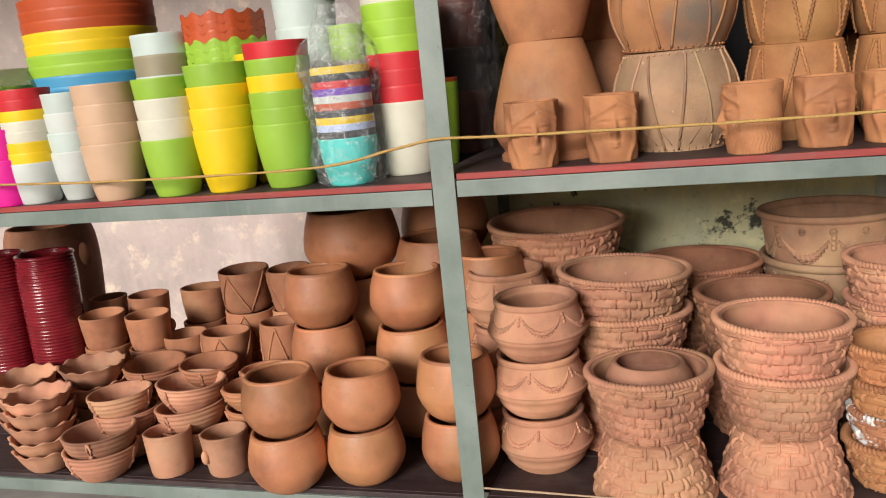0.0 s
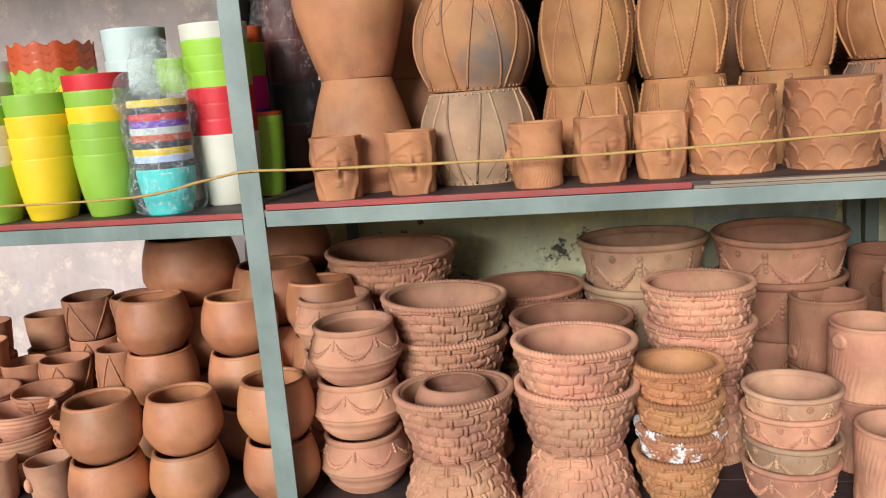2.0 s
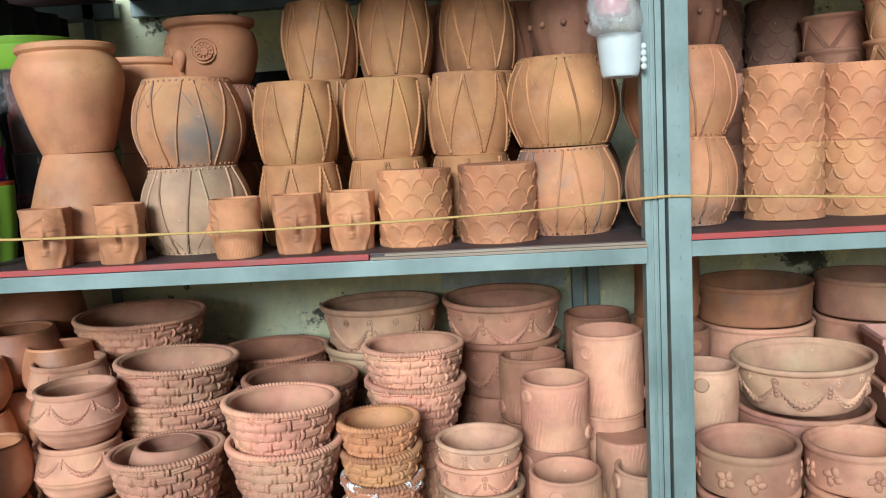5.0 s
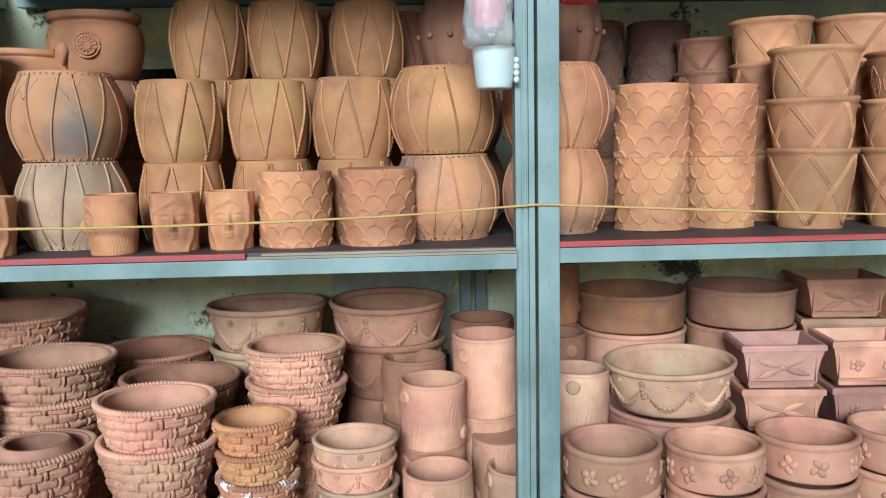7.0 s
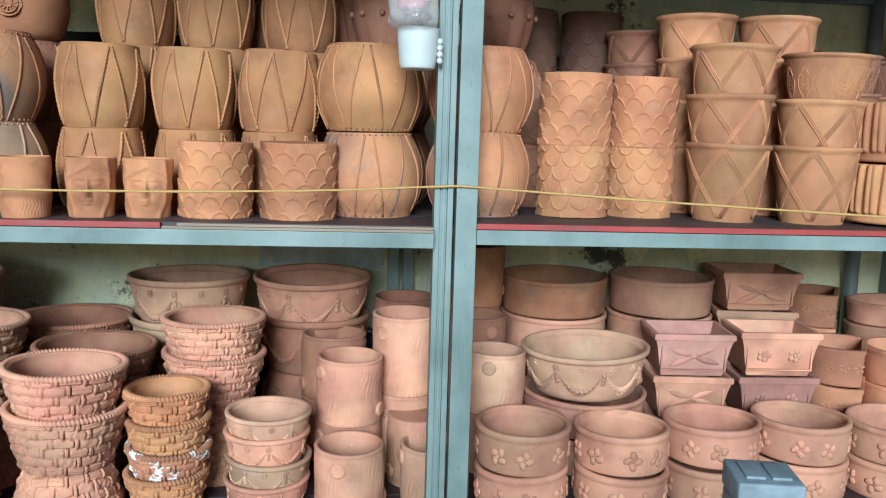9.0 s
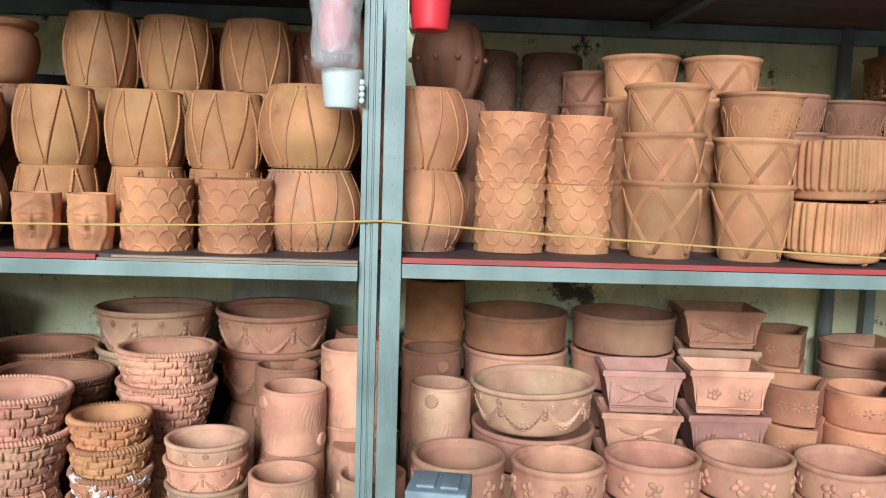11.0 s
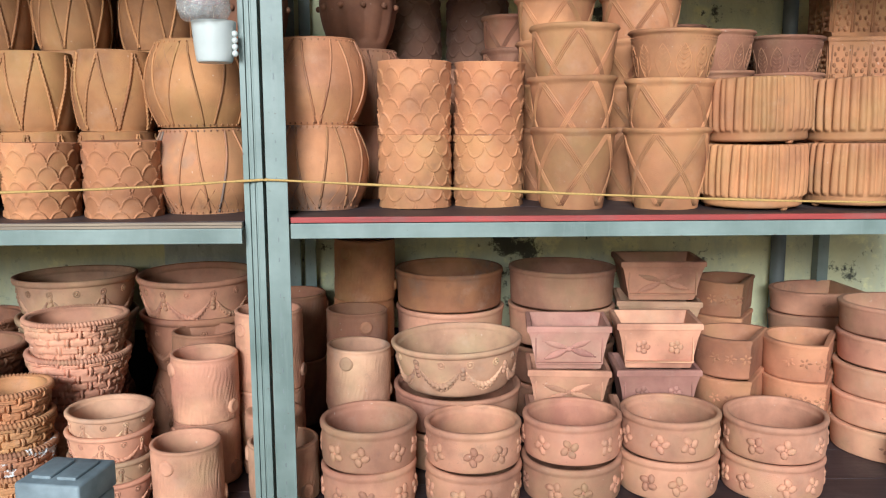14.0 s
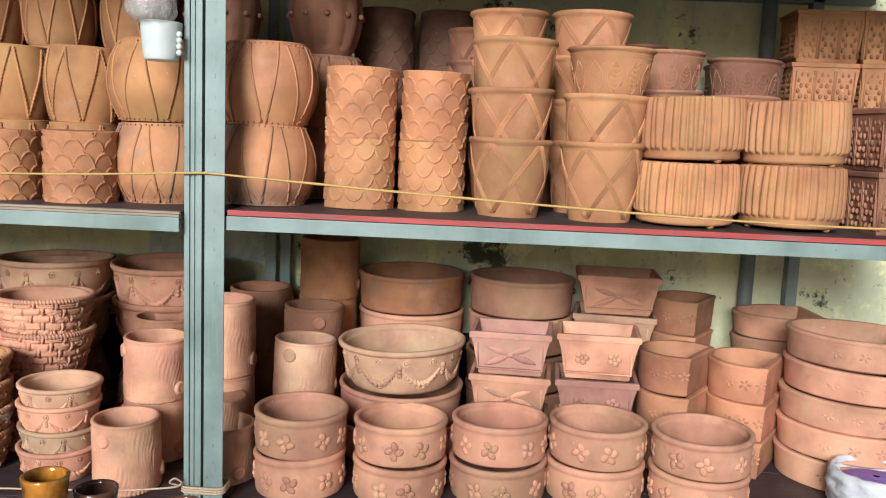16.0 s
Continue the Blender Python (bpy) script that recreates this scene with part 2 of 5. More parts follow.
def shell(outer, wall, seg=48, disp=None, wob=0.0, seed=0, flat=None):
    """A turned vessel: outer profile (r, z) from base to rim, a wall of that thickness, closed inside. disp(theta, z, r): relief."""
    rng = random.Random(seed)
    ph = [rng.uniform(0, TAU) for _ in range(3)]
    rim_r, rim_z = outer[-1]
    prof = [(0.0, outer[0][1], 0), (outer[0][0] * 0.93, outer[0][1], 0)]
    prof += [(r, z, 1) for r, z in outer]
    prof += [(rim_r - wall * 0.25, rim_z + wall * 0.22, 2), (rim_r - wall * 0.75, rim_z + wall * 0.22, 2)]
    inner = [(max(r - wall, 0.004), z, 2) for r, z in reversed(outer) if z > outer[0][1] + wall * 1.2]
    prof += inner + [(max(inner[-1][0] * 0.85, 0.003), outer[0][1] + wall, 2), (0.0, outer[0][1] + wall, 2)]
    verts, faces = [], []
    for r, z, side in prof:
        for i in range(seg):
            th = TAU * i / seg
            rr = r
            if r > 0:
                rr = r * (1 + wob * (math.sin(2 * th + ph[0]) + 0.5 * math.sin(3 * th + ph[1] + z * 9)))
                if disp and side:
                    rr += disp(th, z, r) if side == 1 else 0.0
            verts.append((rr * math.cos(th), rr * math.sin(th), z + (wob * r * 1.2 * math.sin(th + ph[2]) if side and z > rim_z * 0.8 else 0)))
    for j in range(len(prof) - 1):
        for i in range(seg):
            k = (i + 1) % seg
            faces.append((j * seg + i, j * seg + k, (j + 1) * seg + k, (j + 1) * seg + i))
    return verts, faces


def tube(path, r, n=6, twist=0.0, closed=False, lobes=2, depth=0.28):
    """A round or twisted cord along a path."""
    verts, faces = [], []
    pts = [Vector(p) for p in path]
    m = len(pts)
    run = 0.0
    for i, p in enumerate(pts):
        a, b = (pts[i - 1] if i or closed else p), (pts[(i + 1) % m] if i < m - 1 or closed else p)
        d = (b - a).normalized()
        ref = Vector((0, 0, 1)) if abs(d.z) < 0.9 else Vector((1, 0, 0))
        u = d.cross(ref).normalized()
        w = d.cross(u)
        if i:
            run += (p - pts[i - 1]).length
        for j in range(n):
            f = TAU * j / n
            q = r if not isinstance(r, (list, tuple)) else r[i]
            q = q * (1 + depth * math.cos(lobes * f - twist * run)) if twist else q
            verts.append(p + u * (q * math.cos(f)) + w * (q * math.sin(f)))
    for i in range(m if closed else m - 1):
        for j in range(n):
            k, i2 = (j + 1) % n, (i + 1) % m
            faces.append((i * n + j, i * n + k, i2 * n + k, i2 * n + j))
    if not closed:
        faces += [tuple(range(n))[::-1], tuple((m - 1) * n + j for j in range(n))]
    return verts, faces


def blob(c, rx, ry, rz, nu=8, nv=5):
    verts, faces = [], []
    for j in range(nv + 1):
        f = math.pi * j / nv
        for i in range(nu):
            th = TAU * i / nu
            verts.append((c[0] + rx * math.sin(f) * math.cos(th), c[1] + ry * math.sin(f) * math.sin(th), c[2] + rz * math.cos(f)))
    for j in range(nv):
        for i in range(nu):
            k = (i + 1) % nu
            faces.append((j * nu + i, (j + 1) * nu + i, (j + 1) * nu + k, j * nu + k))
    return verts, faces


def join(pieces):
    verts, faces = [], []
    for v, f in pieces:
        o = len(verts)
        verts += list(v)
        faces += [tuple(i + o for i in q) for q in f]
    return verts, faces


def box(x0, x1, y0, y1, z0, z1, bev=0.0):
    bm = bmesh.new()
    bmesh.ops.create_cube(bm, size=1.0)
    for v in bm.verts:
        v.co = Vector(((x0 + x1) / 2 + v.co.x * (x1 - x0), (y0 + y1) / 2 + v.co.y * (y1 - y0), (z0 + z1) / 2 + v.co.z * (z1 - z0)))
    if bev:
        bmesh.ops.bevel(bm, geom=list(bm.edges), offset=bev, segments=2, profile=0.6, affect="EDGES")
    bm.verts.index_update()
    out = [tuple(v.co) for v in bm.verts], [tuple(v.index for v in f.verts) for f in bm.faces]
    bm.free()
    return out


def prism(outline, z0, z1, wall, taper=1.0, rim=0.0, rim_h=0.012):
    """A hollow planter over an outline (list of x, y round its middle), open above, with a floor and an optional lip."""
    n = len(outline)

    def ring(z, k, off):
        out = []
        for i in range(n):
            a, b, c = (Vector((*outline[(i + q) % n], 0)) for q in (-1, 0, 1))
            t1, t2 = (b - a), (c - b)
            nn = (Vector((t1.y, -t1.x, 0)).normalized() + Vector((t2.y, -t2.x, 0)).normalized()).normalized()
            p = b * k + nn * off
            out.append((p.x, p.y, z))
        return out
    h = z1 - z0
    rows = [ring(z0, taper * 0.97, 0), ring(z0 + 0.004, taper, 0)]
    rows += [ring(z0 + h * q, taper + (1 - taper) * q, 0) for q in (0.33, 0.66)]
    if rim:
        rows += [ring(z1 - rim_h, 1, 0), ring(z1 - rim_h, 1, rim)]
    rows += [ring(z1 - 0.003, 1, rim), ring(z1, 1, rim - 0.003), ring(z1, 1, -wall + 0.002), ring(z1 - 0.004, 1, -wall), ring(z0 + wall, taper, -wall)]
    verts, faces = [v for r in rows for v in r], []
    for j in range(len(rows) - 1):
        for i in range(n):
            k = (i + 1) % n
            faces.append((j * n + i, j * n + k, (j + 1) * n + k, (j + 1) * n + i))
    faces.append(tuple(range(n))[::-1])
    faces.append(tuple((len(rows) - 1) * n + i for i in range(n)))
    return verts, faces


def add(name, data, material, parent=None, label="", smooth=True):
    me = data if isinstance(data, bpy.types.Mesh) else mesh_of(name, *data, smooth=smooth)
    if not me.materials:
        me.materials.append(material)
    ob = new(name, me)
    if parent:
        ob.parent = parent
    if label:
        ob["label"] = label
    return ob


def part(name, data, material, parent, label="", smooth=True):
    return add(name, data, material, parent, label, smooth)


MESHES = {}
RNG = random.Random(5)


def thing(name, key, build, at, label, category, group, mats, turn=None, flip=False, tilt=1.2):
    """A thing of parts from build() -> [(part name, mesh data, slot)], with its meshes shared between alike things of one colour."""
    x, y, z, height = at
    tag = (name, key, tuple(m.name for m in mats))
    if tag not in MESHES:
        out = []
        for pname, data, slot in build():
            me = mesh_of(pname.rpartition(">")[2], *data)
            if "planter" in pname or pname in ("box_body", "panel_border", "carved_body"):
                me.set_sharp_from_angle(angle=radians(32))
            me.materials.append(mats[slot])
            out.append((pname, me))
        MESHES[tag] = out
    parts = MESHES[tag]
    turn = RNG.uniform(0, 360) if turn is None else turn
    m = pose(x, y, z + (height if flip else 0), (180 if flip else 0) + RNG.uniform(-tilt, tilt), RNG.uniform(-tilt, tilt), turn)
    if len(parts) == 1:
        ob = new(name, parts[0][1])
    else:
        ob = new(name)
        ob.empty_display_size = 0.05
        last = {}
        for pname, me in parts:
            over, _, own = pname.rpartition(">")
            c = new(own, me)
            c.parent = last[over] if over else ob
            last[own] = c
    ob.matrix_basis = m
    return tagged(ob, label, category, group)


def on_wall(profile, z):
    """The radius of a profile at a height."""
    for (r0, z0), (r1, z1) in zip(profile, profile[1:]):
        if z0 <= z <= z1 and z1 > z0:
            return r0 + (r1 - r0) * (z - z0) / (z1 - z0)
    return profile[-1][0]


def ring_of(R, z, r, n=64):
    return tube([(R * math.cos(TAU * i / n), R * math.sin(TAU * i / n), z) for i in range(n)], r, 8, 0.0, True)


# ---- kinds of pots ----
def round_on(prof, R, a, z0, pts):
    """Points (along, up, out) laid onto a turned wall round the direction a and the height z0."""
    out = []
    for u, w, h in pts:
        r, th = on_wall(prof, z0 + w) + h, a + u / R
        out.append((r * math.cos(th), r * math.sin(th), z0 + w))
    return out


def petal(cx, cy, length, width, high, way):
    """A flat oval cushion turned by way, in (along, up, out)."""
    v, f = blob((0, 0, 0), length, width, high, 10, 5)
    c, s = math.cos(way), math.sin(way)
    return [(cx + c * x - s * y, cy + s * x + c * y, z) for x, y, z in v], f


def build_basket(R, H, rb=0.68):
    """A clay pot modelled as wickerwork: split strands bowed between paired upright stakes, and a notched rope rim."""
    prof = resample([(R * rb, 0), (R * (rb + 0.06), H * 0.12), (R * (0.85 + 0.3 * (rb - 0.68)), H * 0.5), (R * 0.955, H * 0.88), (R * 0.96, H)], 16)
    rows, stakes = max(4, round(H / 0.021)), max(9, round(R * 108))
    cell = TAU * R / stakes

    def disp(th, z, r):
        v = min(z / H * 0.985, 0.9999) * rows + 0.10 * math.sin(th * 3 + 1) + 0.06 * math.sin(th * 7.3)
        row = math.floor(v)
        f = v - row
        a = abs(((th * stakes / TAU + 0.5 * (row % 2) + 0.10 * math.sin(row * 5.1)) % 1.0) - 0.5) * cell
        near = math.exp(-((a - 0.0052) / 0.0017) ** 2)
        half = 0.5 * (0.95 - 0.16 * math.exp(-(a / 0.012) ** 2))
        g = (f - 0.5 - 0.07 * math.sin(th * 5.3 + row * 1.7)) / half
        d = -0.0068
        if abs(g) < 1:
            w = 0.22 * math.sin(th * 4.1 + row * 2.3)
            split = 1 - 0.42 * math.exp(-((g - 0.30 - w) / 0.11) ** 2) - 0.34 * math.exp(-((g + 0.34 - 0.6 * w) / 0.10) ** 2)
            d += 0.0118 * (1 - g ** 4) ** 0.5 * split * (1 - 0.75 * near)
        if a < 0.0038:
            d = max(d, 0.0092 * (1 - 0.45 * math.exp(-(a / 0.0008) ** 2)) * (1 - (a / 0.0038) ** 4) * math.sin(math.pi * f) ** 0.4)
        return d
    m = 420
    rim = [((R - 0.004) * math.cos(TAU * i / m), (R - 0.004) * math.sin(TAU * i / m), H) for i in range(m)]
    turns = round(TAU * R / 0.0086)
    return [("woven_body", shell(prof, 0.013, 420, disp, 0.007, 1), 0), ("rope_rim", tube(rim, 0.0072, 9, turns / R, True, 1, 0.22), 0)]


def build_sphere(R, H):
    prof = resample([(R * 0.45, 0), (R * 0.74, H * 0.13), (R * 0.97, H * 0.38), (R * 0.995, H * 0.58), (R * 0.93, H * 0.82), (R * 0.845, H)], 7)
    return [("sphere_body", shell(prof, 0.010, 56, lambda th, z, r: 0.0002 * math.sin(z * 2600), 0.0, 2), 0), ("rounded_rim", ring_of(R * 0.845 - 0.005, H, 0.0056), 0)]


def swag(prof, R, H, n, ztop, drop, beads=9, size=0.0042, a0=0.0):
    """Hanging garlands: a twisted swelling band with a beaded lower edge, and a tassel between each two."""
    out = []
    for s in range(n):
        path, rad, edge = [], [], []
        for i in range(41):
            f = i / 40
            th = a0 + TAU * (s + 0.07 + 0.86 * f) / n
            z = ztop - drop * 4 * f * (1 - f)
            r = on_wall(prof, z) - size * 0.15
            path.append((r * math.cos(th), r * math.sin(th), z))
            rad.append(size * (0.30 + 0.75 * math.sin(math.pi * f)))
        for i in range(1, beads):
            f = i / beads
            th = a0 + TAU * (s + 0.07 + 0.86 * f) / n
            z = ztop - drop * 4 * f * (1 - f) - size * (0.5 + 0.9 * math.sin(math.pi * f))
            r = on_wall(prof, z)
            edge.append(blob((r * math.cos(th), r * math.sin(th), z), size * 0.5, size * 0.5, size * 0.5, 6, 4))
        out.append(("garland", join([tube(path, rad, 8, 520.0, depth=0.30)] + edge), 0))
        th = a0 + TAU * s / n
        tas = []
        for q in range(3):
            z = ztop + size * 0.6 - q * drop * 0.26
            r = on_wall(prof, z) - size * 0.2
            tas.append(blob((r * math.cos(th), r * math.sin(th), z), size * 0.85, size * 0.85, max(size, drop * 0.17), 8, 5))
        out.append(("garland>tassel", join(tas), 0))
    return out


def build_urn(R, H):
    prof = resample([(R * 0.62, 0), (R * 0.80, H * 0.14), (R * 0.99, H * 0.42), (R * 1.0, H * 0.52), (R * 0.93, H * 0.70), (R * 0.84, H * 0.88), (R * 0.86, H * 0.94), (R * 0.87, H)], 7)

    def disp(th, z, r):
        f = z / H
        return 0.0016 * math.sin(z * 900) if f < 0.40 else (0.0022 if abs(f - 0.47) < 0.025 else 0.0)
    return [("urn_body", shell(prof, 0.011, 64, disp, 0.006, 3), 0), *swag(prof, R, H, 6, H * 0.82, H * 0.22, 16, 0.0046)]


def build_stud(R, H, rb=0.72, studs=14, n=7):
    prof = resample([(R * rb, 0), (R * (rb + 0.06), H * 0.10), (R * 0.90, H * 0.55), (R * 0.945, H * 0.86)], 8) + [(R * 0.95, H * 0.875), (R * 0.985, H * 0.885), (R * 1.0, H * 0.93), (R * 1.0, H * 0.985)]
    out = []
    for i in range(studs):
        th, z = TAU * i / studs, H * 0.74
        r = on_wall(prof, z)
        k = 0.0034 if R < 0.12 else 0.0046
        ring = tube(round_on(prof, R, th, z, [(1.9 * k * math.cos(TAU * q / 14), 1.9 * k * math.sin(TAU * q / 14), 0.0) for q in range(14)]), k * 0.5, 5, 0.0, True)
        out.append(join([ring, blob((r * math.cos(th), r * math.sin(th), z), k, k, k, 8, 5)]))
    return [("bowl_body", shell(prof, 0.012, 64, None, 0.006, 4), 0), *[("stud", o, 0) for o in out], *swag(prof, R, H, n, H * 0.60, H * 0.33, 16, 0.0092 if R > 0.12 else 0.0056)]


def build_bowl(R, H, rb=0.86, lip=0.012):
    prof = resample([(R * rb, 0), (R * (rb + 0.05), H * 0.08), (R * 0.965, H * 0.5), (R * 0.98, H * 0.86)], 6) + [(R * 0.985, H * 0.87), (R, H * 0.90), (R, H * 0.97)]
    return [("bowl_body", shell(prof, lip, 60, lambda th, z, r: 0.0005 * math.sin(z * 500 + th), 0.008, 5), 0)]


def build_trunk(R, H, knots=3):
    prof = [(R * 0.90, 0.0)] + [(R * (0.93 + 0.03 * i / 30), H * i / 40) for i in range(1, 40)] + [(R * 0.985, H * 0.985), (R * 0.97, H)]

    def disp(th, z, r):
        w = th * 30 + 2.2 * math.sin(z * 38 + th * 3) + 1.6 * noise.noise(Vector((math.cos(th) * 3, math.sin(th) * 3, z * 22)))
        return 0.0075 * max(0.0, 1.10 - 0.6 * z / H) * abs(math.sin(w)) ** 0.6 * (0.4 + 0.6 * abs(noise.noise(Vector((math.cos(th) * 2, math.sin(th) * 2, z * 14))))) * (0.2 if z > H * 0.9 else 1)
    out = [("bark_body", shell(prof, 0.009, 150, disp, 0.009, 6), 0)]
    for i in range(knots):
        th, z = (0.2, 2.4, 4.2, 5.4)[i], H * (0.80, 0.22, 0.55, 0.35)[i]
        c = Vector((math.cos(th), math.sin(th), 0))
        ring = []
        for q, (rad, outd) in enumerate(((0.021, -0.006), (0.0185, 0.004), (0.0145, 0.0085), (0.010, 0.0065), (0.004, 0.0075))):
            for j in range(12):
                f = TAU * j / 12
                side = Vector((-math.sin(th), math.cos(th), 0))
                ring.append(c * (R * 0.95 + outd) + side * (rad * math.cos(f)) + Vector((0, 0, z + rad * math.sin(f))))
        fs = [(q * 12 + j, q * 12 + (j + 1) % 12, (q + 1) * 12 + (j + 1) % 12, (q + 1) * 12 + j) for q in range(4) for j in range(12)]
        out.append(("knot", (ring, fs + [tuple(48 + j for j in range(12))]), 0))
    return out


def build_flowerpot(R, H):
    prof = resample([(R * 0.90, 0), (R * 0.945, H * 0.07), (R * 0.965, H * 0.4), (R * 0.955, H * 0.80)], 6) + [(R * 0.962, H * 0.84), (R * 0.982, H * 0.87), (R * 0.99, H * 0.93), (R * 0.982, H * 0.985)]
    out = [("flower_pot_body", shell(prof, 0.013, 64, None, 0.008, 7), 0)]
    for s in range(9):
        a, z0 = TAU * s / 9 + (0.12 if s % 2 else 0), H * 0.44
        pet = []
        for p in range(4):
            f = TAU * p / 4 + 0.6 + 0.35 * s
            v, fc = petal(0.0135 * math.cos(f), 0.0135 * math.sin(f), 0.0125, 0.0092, 0.0044, f + 0.55)
            pet.append((round_on(prof, R, a, z0, v), fc))
        r = on_wall(prof, z0)
        out.append(("flower_relief", join(pet), 0))
        out.append(("flower_relief>flower_eye", blob((r * math.cos(a), r * math.sin(a), z0), 0.0042, 0.0042, 0.0042, 7, 4), 0))
    return out


def cords(prof, R, H, n, zig=True, r=0.0038, twist=600.0, z0=0.03, z1=0.97, seg=18, sides=6, span=1.0, loose=0.0):
    """Cords up the wall that lean to and fro; span: how far each one leans; loose: how unevenly."""
    out, rng = [], random.Random(n)
    for s in range(n):
        p, off = [], rng.uniform(-loose, loose)
        for i in range(seg + 1):
            f = i / seg
            z = H * (z0 + (z1 - z0) * (f if (s % 2 == 0 or not zig) else 1 - f))
            th = TAU * (s + 0.5 + ((f - 0.5) * span if zig else 0.10 * math.sin(f * 4 + s)) + off + loose * 0.25 * math.sin(f * 3.5 + s)) / n
            q = on_wall(prof, z) + r * 0.45
            p.append((q * math.cos(th), q * math.sin(th), z))
        out.append(tube(p, r, sides, twist, depth=0.38))
    return out


def build_barrel(R, H):
    prof = resample([(R * 0.84, 0), (R * 0.93, H * 0.15), (R * 1.0, H * 0.48), (R * 0.98, H * 0.70), (R * 0.90, H * 0.92), (R * 0.88, H)], 8)
    return [("barrel_body", shell(prof, 0.010, 56, lambda th, z, r: 0.0003 * math.sin(z * 1500), 0.006, 8), 0)] + [("rope_relief", c, 0) for c in cords(prof, R, H, 14, True, 0.0030, 620.0, seg=100, sides=7, span=0.92, loose=0.12)]


def build_ball(R, H):
    prof = resample([(R * 0.76, 0), (R * 0.79, H * 0.04), (R * 0.95, H * 0.28), (R * 1.0, H * 0.50), (R * 0.94, H * 0.76), (R * 0.80, H * 0.96), (R * 0.79, H)], 8)
    out = [("ball_body", shell(prof, 0.010, 64, lambda th, z, r: 0.0002 * math.sin(z * 1800), 0.006, 9), 0)]
    beads = [blob((R * 0.795 * math.cos(TAU * i / 44), R * 0.795 * math.sin(TAU * i / 44), z), 0.0023, 0.0023, 0.0026, 6, 4) for z in (H * 0.975, H * 0.025) for i in range(44)]
    out += [("beaded_rim", join(beads[:44]), 0), ("beaded_rim", join(beads[44:]), 0)]
    out += [("cord_relief", c, 0) for c in cords(prof, R, H, 14, True, 0.0027, 0.0, seg=30, span=0.55, loose=0.12)]
    hatch = []
    for s in range(22):
        a = TAU * s / 22
        for sgn in (1, -1):
            p = []
            for i in range(6):
                z = H * (0.68 + 0.24 * i / 5)
                th = a + sgn * 0.26 * i / 5
                q = on_wall(prof, z) - 0.0003
                p.append((q * math.cos(th), q * math.sin(th), z))
            if s % 5 < 3:
                hatch.append(("lattice_line", tube(p, 0.0011, 4), 0))
    out += hatch
    return out


def build_scale(R, H, rows=5, n=11):
    prof = [(R * 0.96, 0.0)] + [(R * 0.965, H * i / 110) for i in range(1, 110)] + [(R * 0.955, H)]
    rh = H / rows

    def disp(th, z, r):
        for j in range(rows + 1, -2, -1):
            u = ((th / TAU * n + 0.5 * (j % 2) + 0.03 * math.sin(j * 7)) % 1.0 - 0.5) * 2
            low = (j + 0.55) * rh - rh * 1.04 * math.sqrt(max(0.0, 1 - u * u)) + 0.0012 * math.sin(th * 4 + j)
            if low <= z:
                e = (z - low) / rh
                return 0.0016 * max(0.0, 1 - e / 1.1) + 0.0034 * math.exp(-(e / 0.12) ** 2)
        return 0.0
    return [("scale_body", shell(prof, 0.009, 300, disp, 0.0, 10), 0), ("rounded_rim", ring_of(R * 0.955 - 0.0045, H, 0.005), 0)]


def build_face(R, H, kind=0):
    """A cup with a draped mask-like relief on the side that faces -y."""
    prof = [(R * 0.84, 0.0)] + [(R * (0.84 + 0.14 * (i / 48) ** 0.8), H * i / 48) for i in range(1, 49)]

    def disp(th, z, r):
        u = math.atan2(math.sin(th + math.pi / 2), math.cos(th + math.pi / 2))
        v = z / H
        g = lambda a, b, sa, sb: math.exp(-((u - a) / sa) ** 2 - ((v - b) / sb) ** 2)
        d = 0.0025 * math.exp(-((u / 0.75) ** 2 + ((v - 0.46) / 0.36) ** 2) ** 2)
        d += 0.0085 * g(0, 0.47, 0.10, 0.10) + 0.003 * g(0, 0.57, 0.07, 0.12)
        for s in (-1, 1):
            d += 0.0038 * g(s * 0.34, 0.66 - 0.18 * (abs(u) - 0.34) ** 2, 0.20, 0.018)
            d += 0.0036 * g(s * 0.34, 0.57, 0.15, 0.035) - 0.0034 * g(s * 0.34, 0.57, 0.11, 0.010)
            d -= 0.0018 * g(s * 0.22, 0.38, 0.05, 0.09)
        d += 0.0042 * g(0, 0.295, 0.16, 0.022) + 0.0040 * g(0, 0.25, 0.13, 0.02) - 0.002 * g(0, 0.272, 0.18, 0.008)
        if kind == 1:
            d += 0.0012 * (0.5 + 0.5 * math.sin(u * 44 + 3 * math.sin(v * 20))) * (1 if v < 0.42 else 0)
        edge = 0.80 - 0.22 * max(0, v - 0.5) * 2
        edge += 0.22 * v - 0.28 * max(0, 0.35 - v) * 2
        d += 0.0024 * math.exp(-((abs(u) - edge) / 0.13) ** 2) + (0.0030 * math.exp(-((v - 0.90 + 0.22 * abs(u - 0.1)) / 0.045) ** 2) if abs(u) < edge else 0)
        if abs(u) > edge:
            d += 0.0008 * math.sin(z * 110 + 5 * u)
        return d * 1.35
    return [("face_cup", shell(prof, 0.007, 140, disp, 0.006, 11 + kind), 0)]


